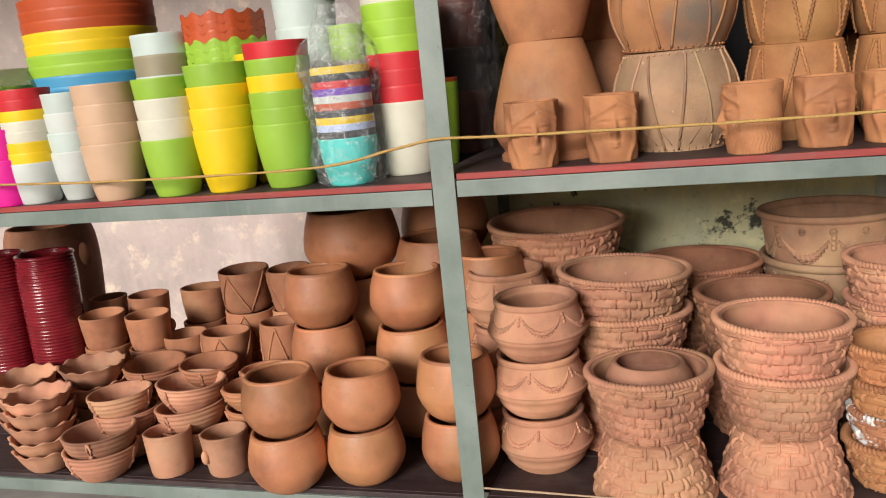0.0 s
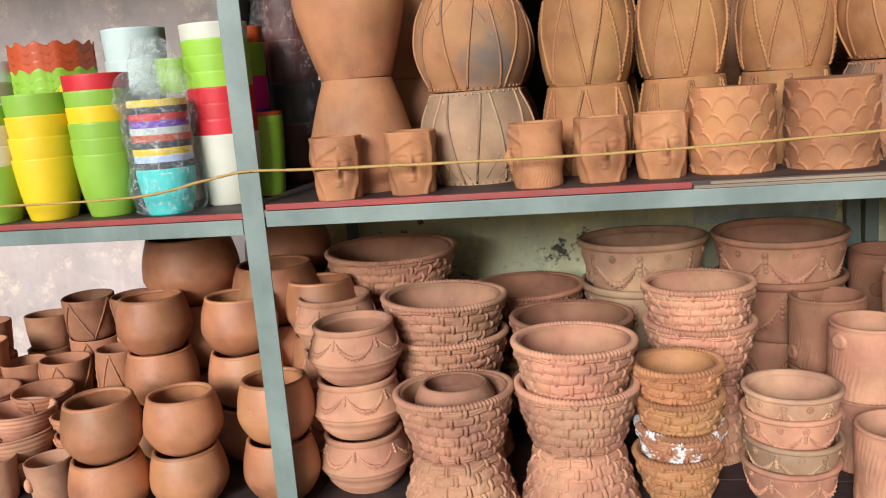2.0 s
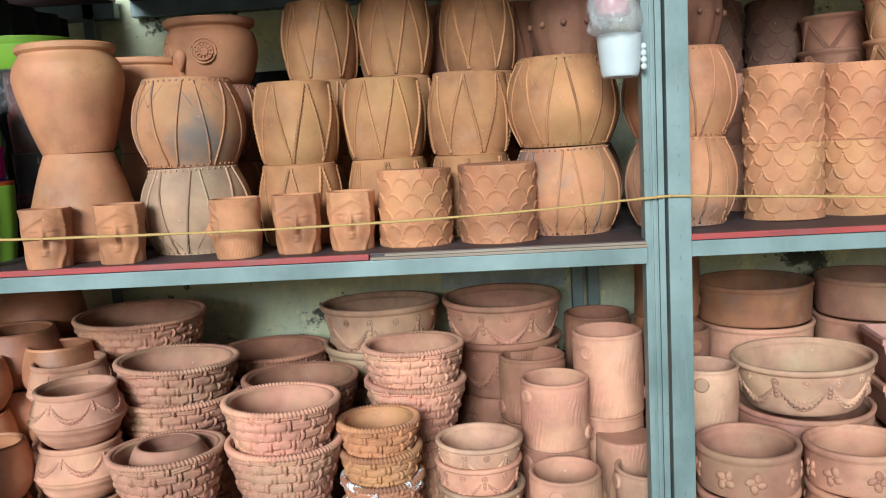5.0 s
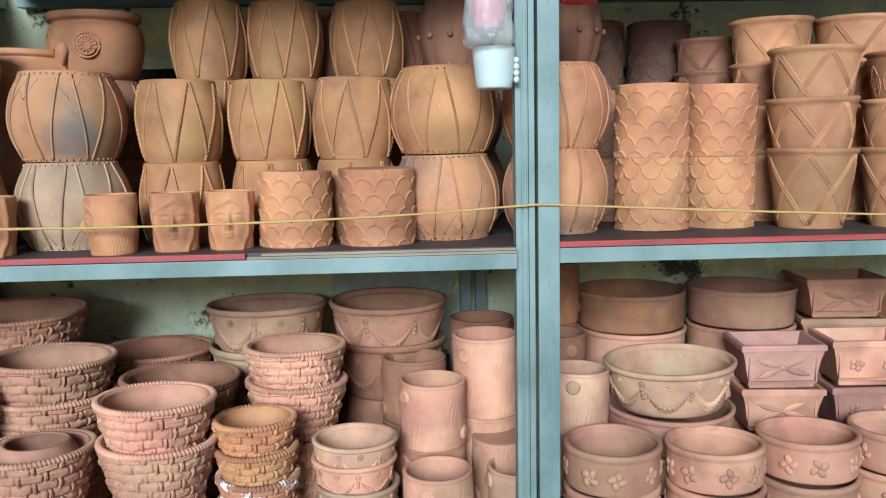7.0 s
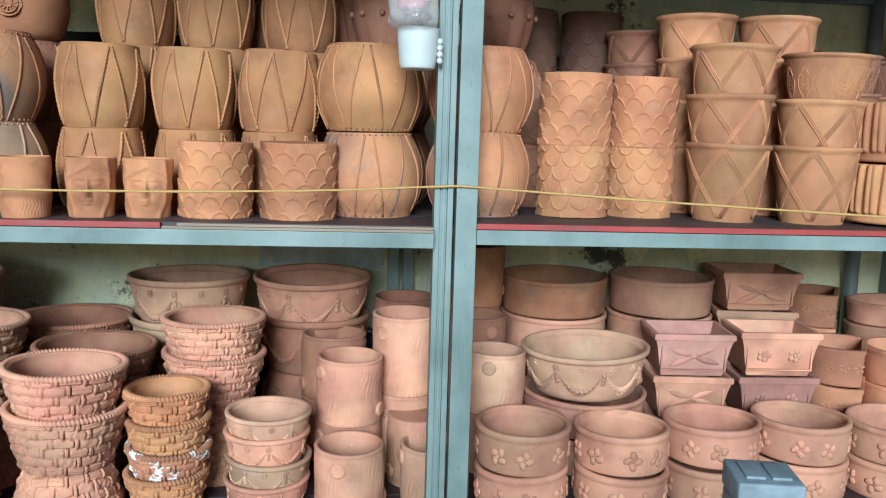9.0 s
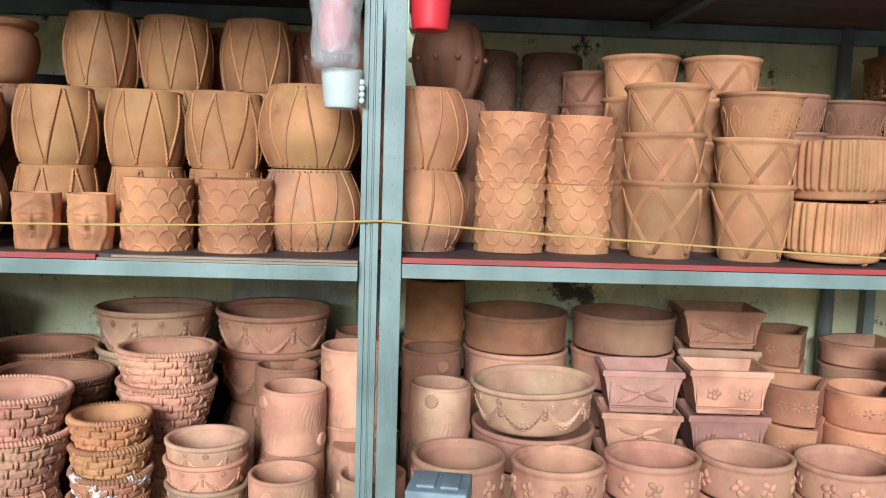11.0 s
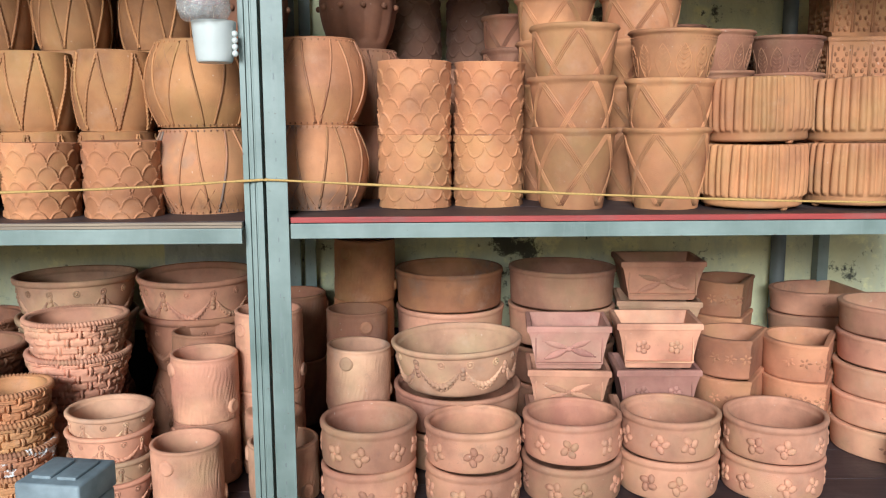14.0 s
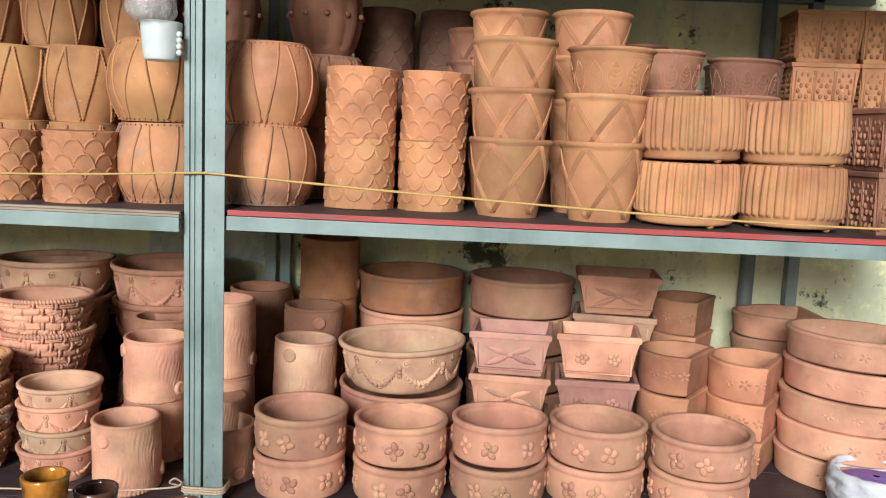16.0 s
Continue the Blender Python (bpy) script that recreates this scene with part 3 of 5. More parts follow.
def build_cross(R, H, n=5, leaf=False):
    prof = resample([(R * 0.70, 0), (R * 0.725, H * 0.06), (R * 0.86, H * 0.55), (R * 0.94, H * 0.92)], 8) + [(R * 0.975, H * 0.945), (R, H * 0.97), (R * 0.995, H)]
    out = [("tapered_body", shell(prof, 0.009, 60, lambda th, z, r: 0.0022 * max(0, math.sin(th * 56 + z * 900)) if z > H * 0.93 else 0, 0.006, 13), 0)]
    if leaf:
        ls = []
        for s in range(12):
            a = TAU * s / 12
            for sgn in (1, -1):
                p = []
                for i in range(9):
                    f = i / 8
                    z = H * (0.14 + 0.62 * f)
                    th = a + sgn * 0.2 * math.sin(math.pi * f)
                    q = on_wall(prof, z) + 0.0003
                    p.append((q * math.cos(th), q * math.sin(th), z))
                ls.append(tube(p, 0.0013, 4))
                for i in range(1, 7):
                    z = H * (0.14 + 0.085 * i)
                    q = on_wall(prof, z) + 0.0002
                    q2 = on_wall(prof, z + H * 0.08) + 0.0002
                    t2 = a + sgn * 0.13
                    ls.append(tube([(q * math.cos(a), q * math.sin(a), z), (q2 * math.cos(t2), q2 * math.sin(t2), z + H * 0.08)], 0.0009, 4))
        dots = [blob((on_wall(prof, z) * math.cos(TAU * (i + o) / 60), on_wall(prof, z) * math.sin(TAU * (i + o) / 60), z), 0.0014, 0.0014, 0.0014, 5, 3) for i in range(60) for z, o in ((H * 0.83, 0), (H * 0.88, 0.5))]
        return out + [("leaf_relief", join(ls), 0), ("dot_band", join(dots), 0)]
    for s in range(n):
        for way in (1, -1):
            trio = []
            for k in (-1, 0, 1):
                p = []
                for i in range(13):
                    f = i / 12
                    z = H * (0.05 + 0.88 * f)
                    th = TAU * (s + way * (f - 0.5) * 0.98 + k * 0.045) / n
                    q = on_wall(prof, z) + 0.0006
                    p.append((q * math.cos(th), q * math.sin(th), z))
                trio.append(tube(p, 0.0021, 6))
            out.append(("crossed_band", join(trio), 0))
    return out


def build_ribbed(R, H):
    """A low drum: rounded upright ribs, each a little crooked, over a plain foot band on three feet."""
    prof = [(R * 0.86, 0.0), (R * 0.92, 0.004), (R * 0.92, H * 0.06), (R * 0.915, H * 0.13)]
    prof += [(R * (0.895 + 0.055 * math.sin(math.pi * (0.25 + 0.62 * i / 40))), H * (0.15 + 0.82 * i / 40)) for i in range(41)] + [(R * 0.905, H * 0.99)]
    n = 38
    rng = random.Random(21)
    lean = [(rng.uniform(-0.22, 0.22), rng.uniform(-0.16, 0.16), rng.uniform(0.8, 1.15)) for _ in range(n)]

    def disp(th, z, r):
        f = z / H
        if f < 0.145:
            return 0.0
        end = min(1, (f - 0.145) / 0.05)
        best = 0.0
        for k in (-1, 0, 1):
            j = (math.floor(th / TAU * n) + k) % n
            sl, off, wide = lean[j]
            u = (th / TAU * n - j - 0.5 - off - sl * (f - 0.5) + n / 2) % n - n / 2
            u /= 0.40 * wide
            if abs(u) < 1:
                best = max(best, (1 - u * u) ** 0.5)
        return 0.0088 * end * best - 0.0015
    feet = [blob((R * 0.80 * math.cos(a), R * 0.80 * math.sin(a), 0.0), 0.010, 0.010, 0.007, 10, 6) for a in (0.5, 2.6, 4.7)]
    return [("ribbed_body", shell(prof, 0.011, 304, disp, 0.005, 14), 0)] + [("foot", f, 0) for f in feet]


def leaf_relief(w, h, y, flowers=False):
    """Raised ornament on a flat front: two flowers, or four leaves round a boss. One list entry for each piece."""
    out = []
    if flowers:
        for fx in (-0.25, 0.25):
            one = [blob((w * fx + 0.012 * math.cos(TAU * p / 5), y + 0.001, h * 0.48 + 0.012 * math.sin(TAU * p / 5)), 0.0085, 0.0040, 0.0085, 8, 4) for p in range(5)]
            one.append(blob((w * fx, y - 0.001, h * 0.48), 0.0055, 0.004, 0.0055, 8, 4))
            out.append(("carved_flower", join(one), 0))
    else:
        for a in (0.42, -0.30, math.pi + 0.42, math.pi - 0.30):
            one = []
            for q in range(9):
                f = 0.10 + 0.90 * q / 8
                s = 0.0022 + 0.0075 * math.sin(math.pi * min(1, f * 0.98)) ** 1.3
                one.append(blob((w * 0.42 * f * math.cos(a), y + 0.0015, h * 0.48 + w * 0.42 * f * math.sin(a)), s * 1.3, 0.0038, s, 8, 4))
            out.append(("carved_leaf", join(one), 0))
        out.append(("carved_boss", blob((0, y, h * 0.48), 0.008, 0.004, 0.008, 8, 4), 0))
    return out


def build_boxpot(W, D, H, flowers=False):
    o = [(-W / 2, -D / 2), (W / 2, -D / 2), (W / 2, D / 2), (-W / 2, D / 2)]
    yf = -D / 2 * 0.91
    fr = []
    for x0, x1, z0, z1 in ((-W * 0.42, W * 0.42, H * 0.14, H * 0.17), (-W * 0.42, W * 0.42, H * 0.78, H * 0.81), (-W * 0.42, -W * 0.40, H * 0.17, H * 0.78), (W * 0.40, W * 0.42, H * 0.17, H * 0.78)):
        fr.append(box(x0, x1, yf - 0.004, yf + 0.012, z0, z1, 0.001))
    return [("box_body", prism(o, 0, H, 0.012, 0.80, 0.006, 0.016), 0), ("panel_border", join(fr), 0), *leaf_relief(W * 0.8, H, yf - 0.001, flowers)]


def build_dpot(W, D, H):
    """A planter round on one side and flat on the other, with a rolled lip and faint carved sprigs."""
    a0 = radians(56)
    o = [(0.12 * W + 0.55 * W * math.cos(a), 0.5 * D * math.sin(a)) for a in [a0 + (TAU - 2 * a0) * i / 30 for i in range(31)]]
    o += [(o[0][0], o[30][1] * 0.5), (o[0][0], o[0][1] * 0.5)]
    out = [("half_round_planter", prism(o, 0, H, 0.014, 0.95, 0.003, 0.010), 0)]
    for s in (-0.5, 0.0, 0.5):
        ang, bits = -1.45 + s * 0.75, []
        for p in range(5):
            f = TAU * p / 5 + s
            bits.append(petal(0.010 * math.cos(f), 0.010 * math.sin(f), 0.0065, 0.0036, 0.0013, f))
        laid = []
        for v, fc in bits:
            w = []
            for u, z, h in v:
                th, k = ang + u / (0.5 * W), 0.972
                w.append((0.12 * W + (0.55 * W * k + h) * math.cos(th), (0.5 * D * k + h) * math.sin(th), H * 0.52 + z))
            laid.append((w, fc))
        out.append(("carved_sprig", join(laid), 0))
    return out


def build_carved(W, D, H):
    o = [(-W / 2, -D / 2), (W / 2, -D / 2), (W / 2, D / 2), (-W / 2, D / 2)]
    out = [("carved_body", prism(o, 0, H, 0.012, 0.90, 0.006, 0.012), 0)]
    for side in range(2):
        for c in range(3):
            rel = []
            u = (c - 1) * W * 0.30
            for k in range(7):
                z = H * (0.14 + 0.105 * k)
                for s in (-1, 1):
                    q = (u + s * 0.008 * (1 + (k % 2)), -D / 2 * 0.95, z)
                    rel.append(blob(q if side == 0 else (q[1] * W / D, q[0], q[2]), 0.0055, 0.0055, 0.0075, 6, 4))
            for s in (-1, 1):
                x = u + s * W * 0.135
                rel.append(box(x - 0.002, x + 0.002, -D / 2 * 0.99, -D / 2 * 0.85, H * 0.08, H * 0.88) if side == 0 else box(-W / 2 * 0.99, -W / 2 * 0.85, x - 0.002, x + 0.002, H * 0.08, H * 0.88))
            out.append(("carved_panel", join(rel), 0))
    return out


def build_vase(R, H):
    prof = resample([(R * 0.62, 0), (R * 0.66, H * 0.04), (R * 0.84, H * 0.32), (R * 0.99, H * 0.64), (R * 0.97, H * 0.80), (R * 0.85, H * 0.905), (R * 0.84, H * 0.93), (R * 0.89, H * 0.955), (R * 0.89, H)], 8)
    scr = [tube([((on_wall(prof, z)) * math.cos(a), on_wall(prof, z) * math.sin(a), z) for a, z in ((4.3 + 0.10 * k, H * (0.66 + 0.09 * math.sin(k * 0.9 + s))) for k in range(9))], 0.0010, 4) for s in range(3)]
    return [("vase_body", shell(prof, 0.012, 64, lambda th, z, r: 0.0003 * math.sin(z * 1300), 0.006, 15), 0), *[("scratched_line", q, 0) for q in scr]]


def build_cup(R, H, flare=0.0, bulge=0.0, rope=False, knots=0):
    prof = resample([(R * (0.82 - flare), 0), (R * (0.88 - flare * 0.8 + bulge), H * 0.14), (R * (0.95 + bulge - flare * 0.3), H * 0.55), (R, H)], 8)
    out = [("cup_body", shell(prof, 0.0065, 44, lambda th, z, r: 0.0008 * noise.noise(Vector((math.cos(th) * 4, math.sin(th) * 4, z * 60))), 0.014, 16), 0)]
    if rope:
        out += [("rope_relief", c, 0) for c in cords(prof, R, H, 8, True, 0.0026, 800.0, seg=12)]
    for i in range(knots):
        th = 4.2 + i * 1.9
        out.append(("ear_knot", blob((R * math.cos(th), R * math.sin(th), H * 0.55), 0.010, 0.010, 0.018, 8, 6), 0))
    return out


def build_tiebowl(R, H):
    """A shallow bowl with turned bands and cord ties."""
    prof = resample([(R * 0.52, 0), (R * 0.66, H * 0.12), (R * 0.90, H * 0.55), (R * 0.97, H * 0.85), (R, H)], 8)
    out = [("bowl_body", shell(prof, 0.008, 52, lambda th, z, r: 0.0011 * math.sin(z * 520) if z > H * 0.35 else 0, 0.010, 17), 0)]
    for a in (0.3, 2.4, 4.45):
        p = [(on_wall(prof, z) * math.cos(a + k) * 1.02, on_wall(prof, z) * math.sin(a + k) * 1.02, z) for k, z in ((-0.05, H * 0.25), (0, H * 0.5), (0.03, H * 0.75), (0.0, H * 0.98))]
        p2 = [(on_wall(prof, z) * math.cos(a + k) * 1.02, on_wall(prof, z) * math.sin(a + k) * 1.02, z) for k, z in ((0.08, H * 0.2), (0, H * 0.5), (-0.05, H * 0.75), (-0.03, H * 0.98))]
        out.append(("cord_tie", join([tube(p, 0.003, 6), tube(p2, 0.003, 6), blob((*Vector(p[1])[:2], H * 0.5), 0.006, 0.006, 0.006, 6, 4)]), 0))
    return out


def build_scallop(R, H):
    prof = resample([(R * 0.50, 0), (R * 0.64, H * 0.12), (R * 0.84, H * 0.55), (R * 0.93, H * 0.84), (R, H)], 8)
    v, f = shell(prof, 0.007, 96, lambda th, z, r: 0.003 * math.sin(th * 11) * (z / H) ** 3, 0.006, 18)
    v = [(x, y, z + (0.0032 * math.sin(11 * math.atan2(y, x)) * max(0, (z - H * 0.6) / (H * 0.4)))) for x, y, z in v]
    return [("scalloped_bowl", (v, f), 0)]


def build_tub(R, H, rb=0.72, wave=0.0, rim=0.004, sq=0.0):
    prof = resample([(R * rb, 0), (R * (rb + 0.05), H * 0.05), (R * (rb + (1 - rb) * 0.60), H * 0.38), (R * (rb + (1 - rb) * 0.90), H * 0.75), (R, H * 0.985)], 5)
    v, f = shell(prof, 0.0013, 48, (lambda th, z, r: 0.03 * R * math.sin(th * 13) * (z / H) ** 2) if wave else None, 0.0, 19)
    if wave:
        v = [(x, y, z + 0.0065 * math.sin(13 * math.atan2(y, x)) * (z / H) ** 3) for x, y, z in v]
    return [("plastic_pot", (v, f), 0)]


# ---- structure ----
def fixed(name, data, material, label, category="", smooth=False):
    return tagged(add(name, data, material, smooth=smooth), label, category, kind="structure")


Z_LEFT, Z_MID, Z_RIGHT, Z_LOW, Z_TOP = 1.180, 1.195, 1.200, 0.500, 1.885
fixed("ground", box(-60, 60, -60, 60, -0.1, 0.0), GROUND, "trodden grey concrete ground in front of the racks", "ground")
fixed("wall_back", box(-0.34, 6.0, 1.04, 1.22, 0, 2.7), WALL_GREEN, "stained yellow-green plastered wall behind the racks", "wall")
fixed("wall_back_left", box(-7.0, 1.0, 2.30, 2.45, 0, 2.6), WALL_PINK, "pinkish white plastered wall behind the plastic pots", "wall")
fixed("wall_patch", box(0.93, 1.335, 1.034, 1.0395, 0.93, 1.13, 0.002), WALL_PATCH, "grey cement patch on the stained wall", "wall patch")
# Out of view: a roof added to limit sun and sky on the racks.
fixed("ceiling", box(-5.2, 6.2, -0.25, 1.25, 2.7, 2.76), ROOFMAT, "unseen roof sheet added to keep high light off the racks", "roof")


def steel_post(x0, x1, y0, name="rack_post", z1=2.68, grooves=False, label="pale grey-green painted steel angle post of the rack"):
    """A rolled angle: a front flange and a side flange, or a channel with pressed grooves."""
    w = 0.004
    if grooves:
        pieces = [box(x0, x0 + 0.012, y0, y0 + 0.045, 0, z1, 0.001), box(x0 + 0.0125, x1 - 0.013, y0 + 0.005, y0 + 0.010, 0, z1, 0.001), box(x0 + 0.017, x1 - 0.017, y0 + 0.001, y0 + 0.0045, 0, z1, 0.001), box(x1 - 0.0125, x1, y0, y0 + 0.045, 0, z1, 0.001)]
    else:
        pieces = [box(x0, x1, y0, y0 + w, 0, z1, 0.0012), box(x0, x0 + w, y0 + w + 0.0005, y0 + 0.045, 0, z1, 0.0012)]
    ob = tagged(new(name), label, "rack post", "rack posts", "structure")
    part("flange", join(pieces), STEEL, ob, smooth=False)
    if not grooves:
        rng = random.Random(round(x0 * 100))
        slots = []
        for i in range(60):
            z = 0.1 + i * 0.042 + rng.uniform(-0.004, 0.004)
            if z < z1 - 0.1 and rng.random() < 0.75:
                slots.append(box((x0 + x1) / 2 - 0.0012, (x0 + x1) / 2 + 0.0012, y0 - 0.0008, y0 + 0.001, z, z + rng.uniform(0.006, 0.013)))
        if x0 > 1:
            part("bolt_slots", join(slots), PIPE_GREY, ob, "dark punched slots", smooth=False)
    return ob


steel_post(-0.047, 0.0, 0.0)
steel_post(1.410, 1.4505, 0.028, grooves=True)
steel_post(1.4575, 1.503, 0.026)
for xb in (-0.152, 1.352, 1.402, 3.103):
    steel_post(xb, xb + 0.036, 0.985, name="back_post", label="thin painted steel back post against the wall")
steel_post(3.30, 3.345, 0.03)
steel_post(-1.85, -1.805, 0.0)
pipe = tagged(new("wall_pipe", mesh_of("wall_pipe", *tube([(2.972, 0.995, z) for z in (0, 0.8, 1.6, 2.65)], 0.024, 14))), "grey painted drain pipe standing against the wall", "pipe", kind="structure")
pipe.data.materials.append(PIPE_GREY)


def beam(x0, x1, y0, z1, name="shelf_beam", h=0.032):
    """A steel angle that carries a shelf: a front flange and a ledge."""
    data = join([box(x0, x1, y0, y0 + 0.004, z1 - h, z1, 0.001), box(x0, x1, y0 + 0.0045, y0 + 0.04, z1 - 0.004, z1, 0.001)])
    return fixed(name, data, STEEL, "pale grey-green painted steel beam under the shelf", "shelf beam")


def shelf(x0, x1, y0, y1, z, edge, name, label):
    """Boards on a frame: each board is a part, and so is each painted front strip."""
    ob = tagged(new(name), label, "shelf", "shelves", "structure")
    n = 5
    for i in range(n):
        a, b = y0 + 0.012 + (y1 - y0 - 0.012) * i / n, y0 + 0.012 + (y1 - y0 - 0.012) * (i + 1) / n
        part("board", box(x0, x1, a + 0.0015, b - 0.0015, z - 0.0125, z, 0.001), BOARD_DARK, ob, smooth=False)
    for e0, e1, m in edge:
        if m is BOARD_RAW:
            part("plywood_edge", join([box(e0, e1, y0 - 0.002, y0 + 0.012, z - 0.013, z - 0.007, 0.001), box(e0 + 0.03, e1, y0 + 0.001, y0 + 0.012, z - 0.0065, z - 0.001, 0.001)]), m, ob, "worn raw plywood edge", smooth=False)
        else:
            part("edge_strip", box(e0, e1, y0, y0 + 0.0115, z - 0.012, z, 0.001), m, ob, "red painted edge strip", smooth=False)
    return ob


shelf(-1.80, -0.049, 0.004, 1.03, Z_LEFT, [(-1.80, -0.049, BOARD_RED)], "shelf_left", "dark boarded shelf with a red painted front edge")
shelf(0.003, 1.408, 0.004, 1.03, Z_MID, [(0.003, 0.842, BOARD_RED), (0.845, 1.408, BOARD_RAW)], "shelf_middle", "dark boarded shelf with a half red, half raw edge")
shelf(1.505, 3.298, 0.038, 1.03, Z_RIGHT, [(1.505, 3.298, BOARD_RED)], "shelf_right", "dark boarded shelf with a red painted front edge")
for x0, x1, y0, z in ((-1.80, -0.049, 0.0, Z_LEFT), (0.003, 1.408, 0.0, Z_MID), (1.505, 3.298, 0.034, Z_RIGHT)):
    beam(x0, x1, y0, z - 0.0135)
    shelf(x0, x1, y0 + 0.004, 1.03, Z_LOW, [(x0, x1, BOARD_RED if x0 > 1 else BOARD_DARK)], "shelf_lower", "dark stained lower shelf boards under the clay pots")
    beam(x0, x1, y0, Z_LOW - 0.0135)
    fixed("top_shelf", join([box(x0, x1, y0 + 0.06 + 0.19 * i, y0 + 0.245 + 0.19 * i, Z_TOP + 0.02, Z_TOP + 0.038, 0.001) for i in range(5)]), BOARD_CEIL, "brown-red boards of the shelf overhead", "shelf")
    beam(x0, x1, y0, Z_TOP + 0.018)
    fixed("rear_beam", box(x0, x1, 0.985, 1.028, Z_TOP - 0.030, Z_TOP + 0.018, 0.001), STEEL, "painted steel rear beam of the shelf overhead", "shelf beam")
for z in (Z_MID - 0.003, Z_LOW):
    fixed("filler_board", box(-0.048, 0.002, 0.05, 1.03, z - 0.0125, z, 0.001), BOARD_DARK, "dark filler board behind the rack post", "board")
    fixed("filler_board", box(1.409, 1.504, 0.08, 0.98, z - 0.0125, z, 0.001), BOARD_DARK, "dark filler board behind the rack post", "board")
for xb in (0.52, 2.30):
    fixed("cross_brace", box(xb, xb + 0.03, 0.07, 0.98, Z_TOP - 0.012, Z_TOP + 0.018, 0.001), PIPE_GREY, "dark steel cross brace under the shelf overhead", "brace")




def shade_sheet(name, x0, x1, y, z0, z1, seed, label, side=False):
    """An added black sheet, folded and with a real thickness, in place of shade."""
    nx, nz = 60, 24
    v, f = [], []
    for k in (0, 1):
        for j in range(nz + 1):
            for i in range(nx + 1):
                s, h = x0 + (x1 - x0) * i / nx, z0 + (z1 - z0) * j / nz
                d = 0.010 * math.sin(s * 46 + seed) + 0.012 * noise.noise(Vector((s * 9, h * 3, seed))) + 0.002 * k
                v.append((y + d, s, h) if side else (s, y + d, h))
    n = (nx + 1) * (nz + 1)
    for k in (0, 1):
        for j in range(nz):
            for i in range(nx):
                a = k * n + j * (nx + 1) + i
                q = (a, a + 1, a + nx + 2, a + nx + 1)
                f.append(q if k == 0 else q[::-1])
    ob = new(name, mesh_of(name, v, f))
    ob.data.materials.append(SHADE_BLACK)
    return tagged(ob, label, "tarpaulin")


# Sheets added to blacken the shaded gaps behind and between the stacks.
shade_sheet("black_tarpaulin", -0.05, 1.30, 0.955, Z_MID, 1.66, 2.0, "added black sheet standing in for the shade behind the clay vases")
shade_sheet("low_tarpaulin", -0.30, 2.75, 1.005, Z_LOW, 0.72, 7.0, "added black sheet standing in for the shade behind the lower stacks")
shade_sheet("side_tarpaulin", 0.42, 0.98, -0.20, Z_LEFT, 1.86, 5.0, "added black sheet darkening the gap between the plastic pots and the clay", True)


# ---- stacks ----
def nest(name, key, build, x, y, ztop, n, R, H, label, category, group, mats, base=None, **kw):
    """n pots set into each other, the lowest on the shelf or at base, the highest rim at ztop."""
    base = Z_LOW if base is None else base
    step = (ztop - base - H) / (n - 1) if n > 1 else 0
    for i in range(n):
        thing(name, key, build, (x + RNG.uniform(-0.004, 0.004), y + RNG.uniform(-0.004, 0.004), base + step * i, H), label, category, group, mats, **kw)


def pile(name, key, build, x, y, z, n, H, label, category, group, mats, flips=(), **kw):
    """n pots standing on top of each other."""
    for i in range(n):
        thing(name, key, build, (x + RNG.uniform(-0.003, 0.003), y + RNG.uniform(-0.003, 0.003), z + H * i, H), label, category, group, mats, flip=i in flips, **kw)


BK = "unglazed terracotta pot modelled as a woven basket"


def baskets(x, y, zs, R, H, mat=CLAY_ROSE, stand=0.0):
    """Basket pots with their rims at the heights zs; stand: an upturned one below of that height."""
    if stand:
        thing("basket_pot", ("s", R, stand), lambda: build_basket(R * 0.97, stand), (x, y, Z_LOW, stand), "upturned terracotta basket pot carrying a stack", "flower pot", "basket pots", [mat], flip=True)
    for z in zs:
        thing("basket_pot", (R, H), lambda: build_basket(R, H), (x + RNG.uniform(-0.004, 0.004), y, z - H, H), BK, "flower pot", "basket pots", [mat], tilt=1.6)


baskets(0.345, 0.086, [0.764], 0.128, 0.132, CLAY_ROSE, 0.132)
thing("squat_pot", 1, lambda: [("squat_pot", shell(resample([(0.062, 0), (0.072, 0.03), (0.086, 0.085), (0.087, 0.098), (0.078, 0.118), (0.072, 0.128)], 6), 0.010, 48, None, 0.008, 3), 0)], (0.345, 0.102, 0.646, 0.1), "small plain terracotta pot standing inside a basket pot", "flower pot", "", [CLAY_ROSE])
baskets(0.604, 0.126, [0.764, 0.858], 0.130, 0.132, CLAY_ROSE, 0.132)
baskets(0.278, 0.373, [0.805, 0.900], 0.152, 0.150, CLAY_ROSE, 0.155)
baskets(0.880, 0.406, [0.815, 0.906], 0.128, 0.142, CLAY_ROSE, 0.173)
baskets(0.818, 0.164, [0.596, 0.725, 0.792], 0.094, 0.096, CLAY_ORANGE)
baskets(0.818, 0.164, [0.660], 0.0941, 0.096, CLAY_PAINT)
baskets(0.083, 0.650, [0.70, 0.84, 0.970], 0.180, 0.20, CLAY_ROSE)
baskets(0.582, 0.418, [0.67, 0.828], 0.148, 0.17, CLAY_BROWN_AND_SHADED)
baskets(0.443, 0.689, [0.68, 0.840], 0.161, 0.18, CLAY_BROWN_AND_SHADED)
UR = "terracotta urn with a beaded garland round its shoulder"
for x, y, h in ((0.101, 0.187, 0.131), (0.0, 0.372, 0.137)):
    pile("garland_urn", h, lambda h=h: build_urn(0.106, h), x, y, Z_LOW, 3, h, UR, "flower pot", "garland urns", [CLAY_ROSE])
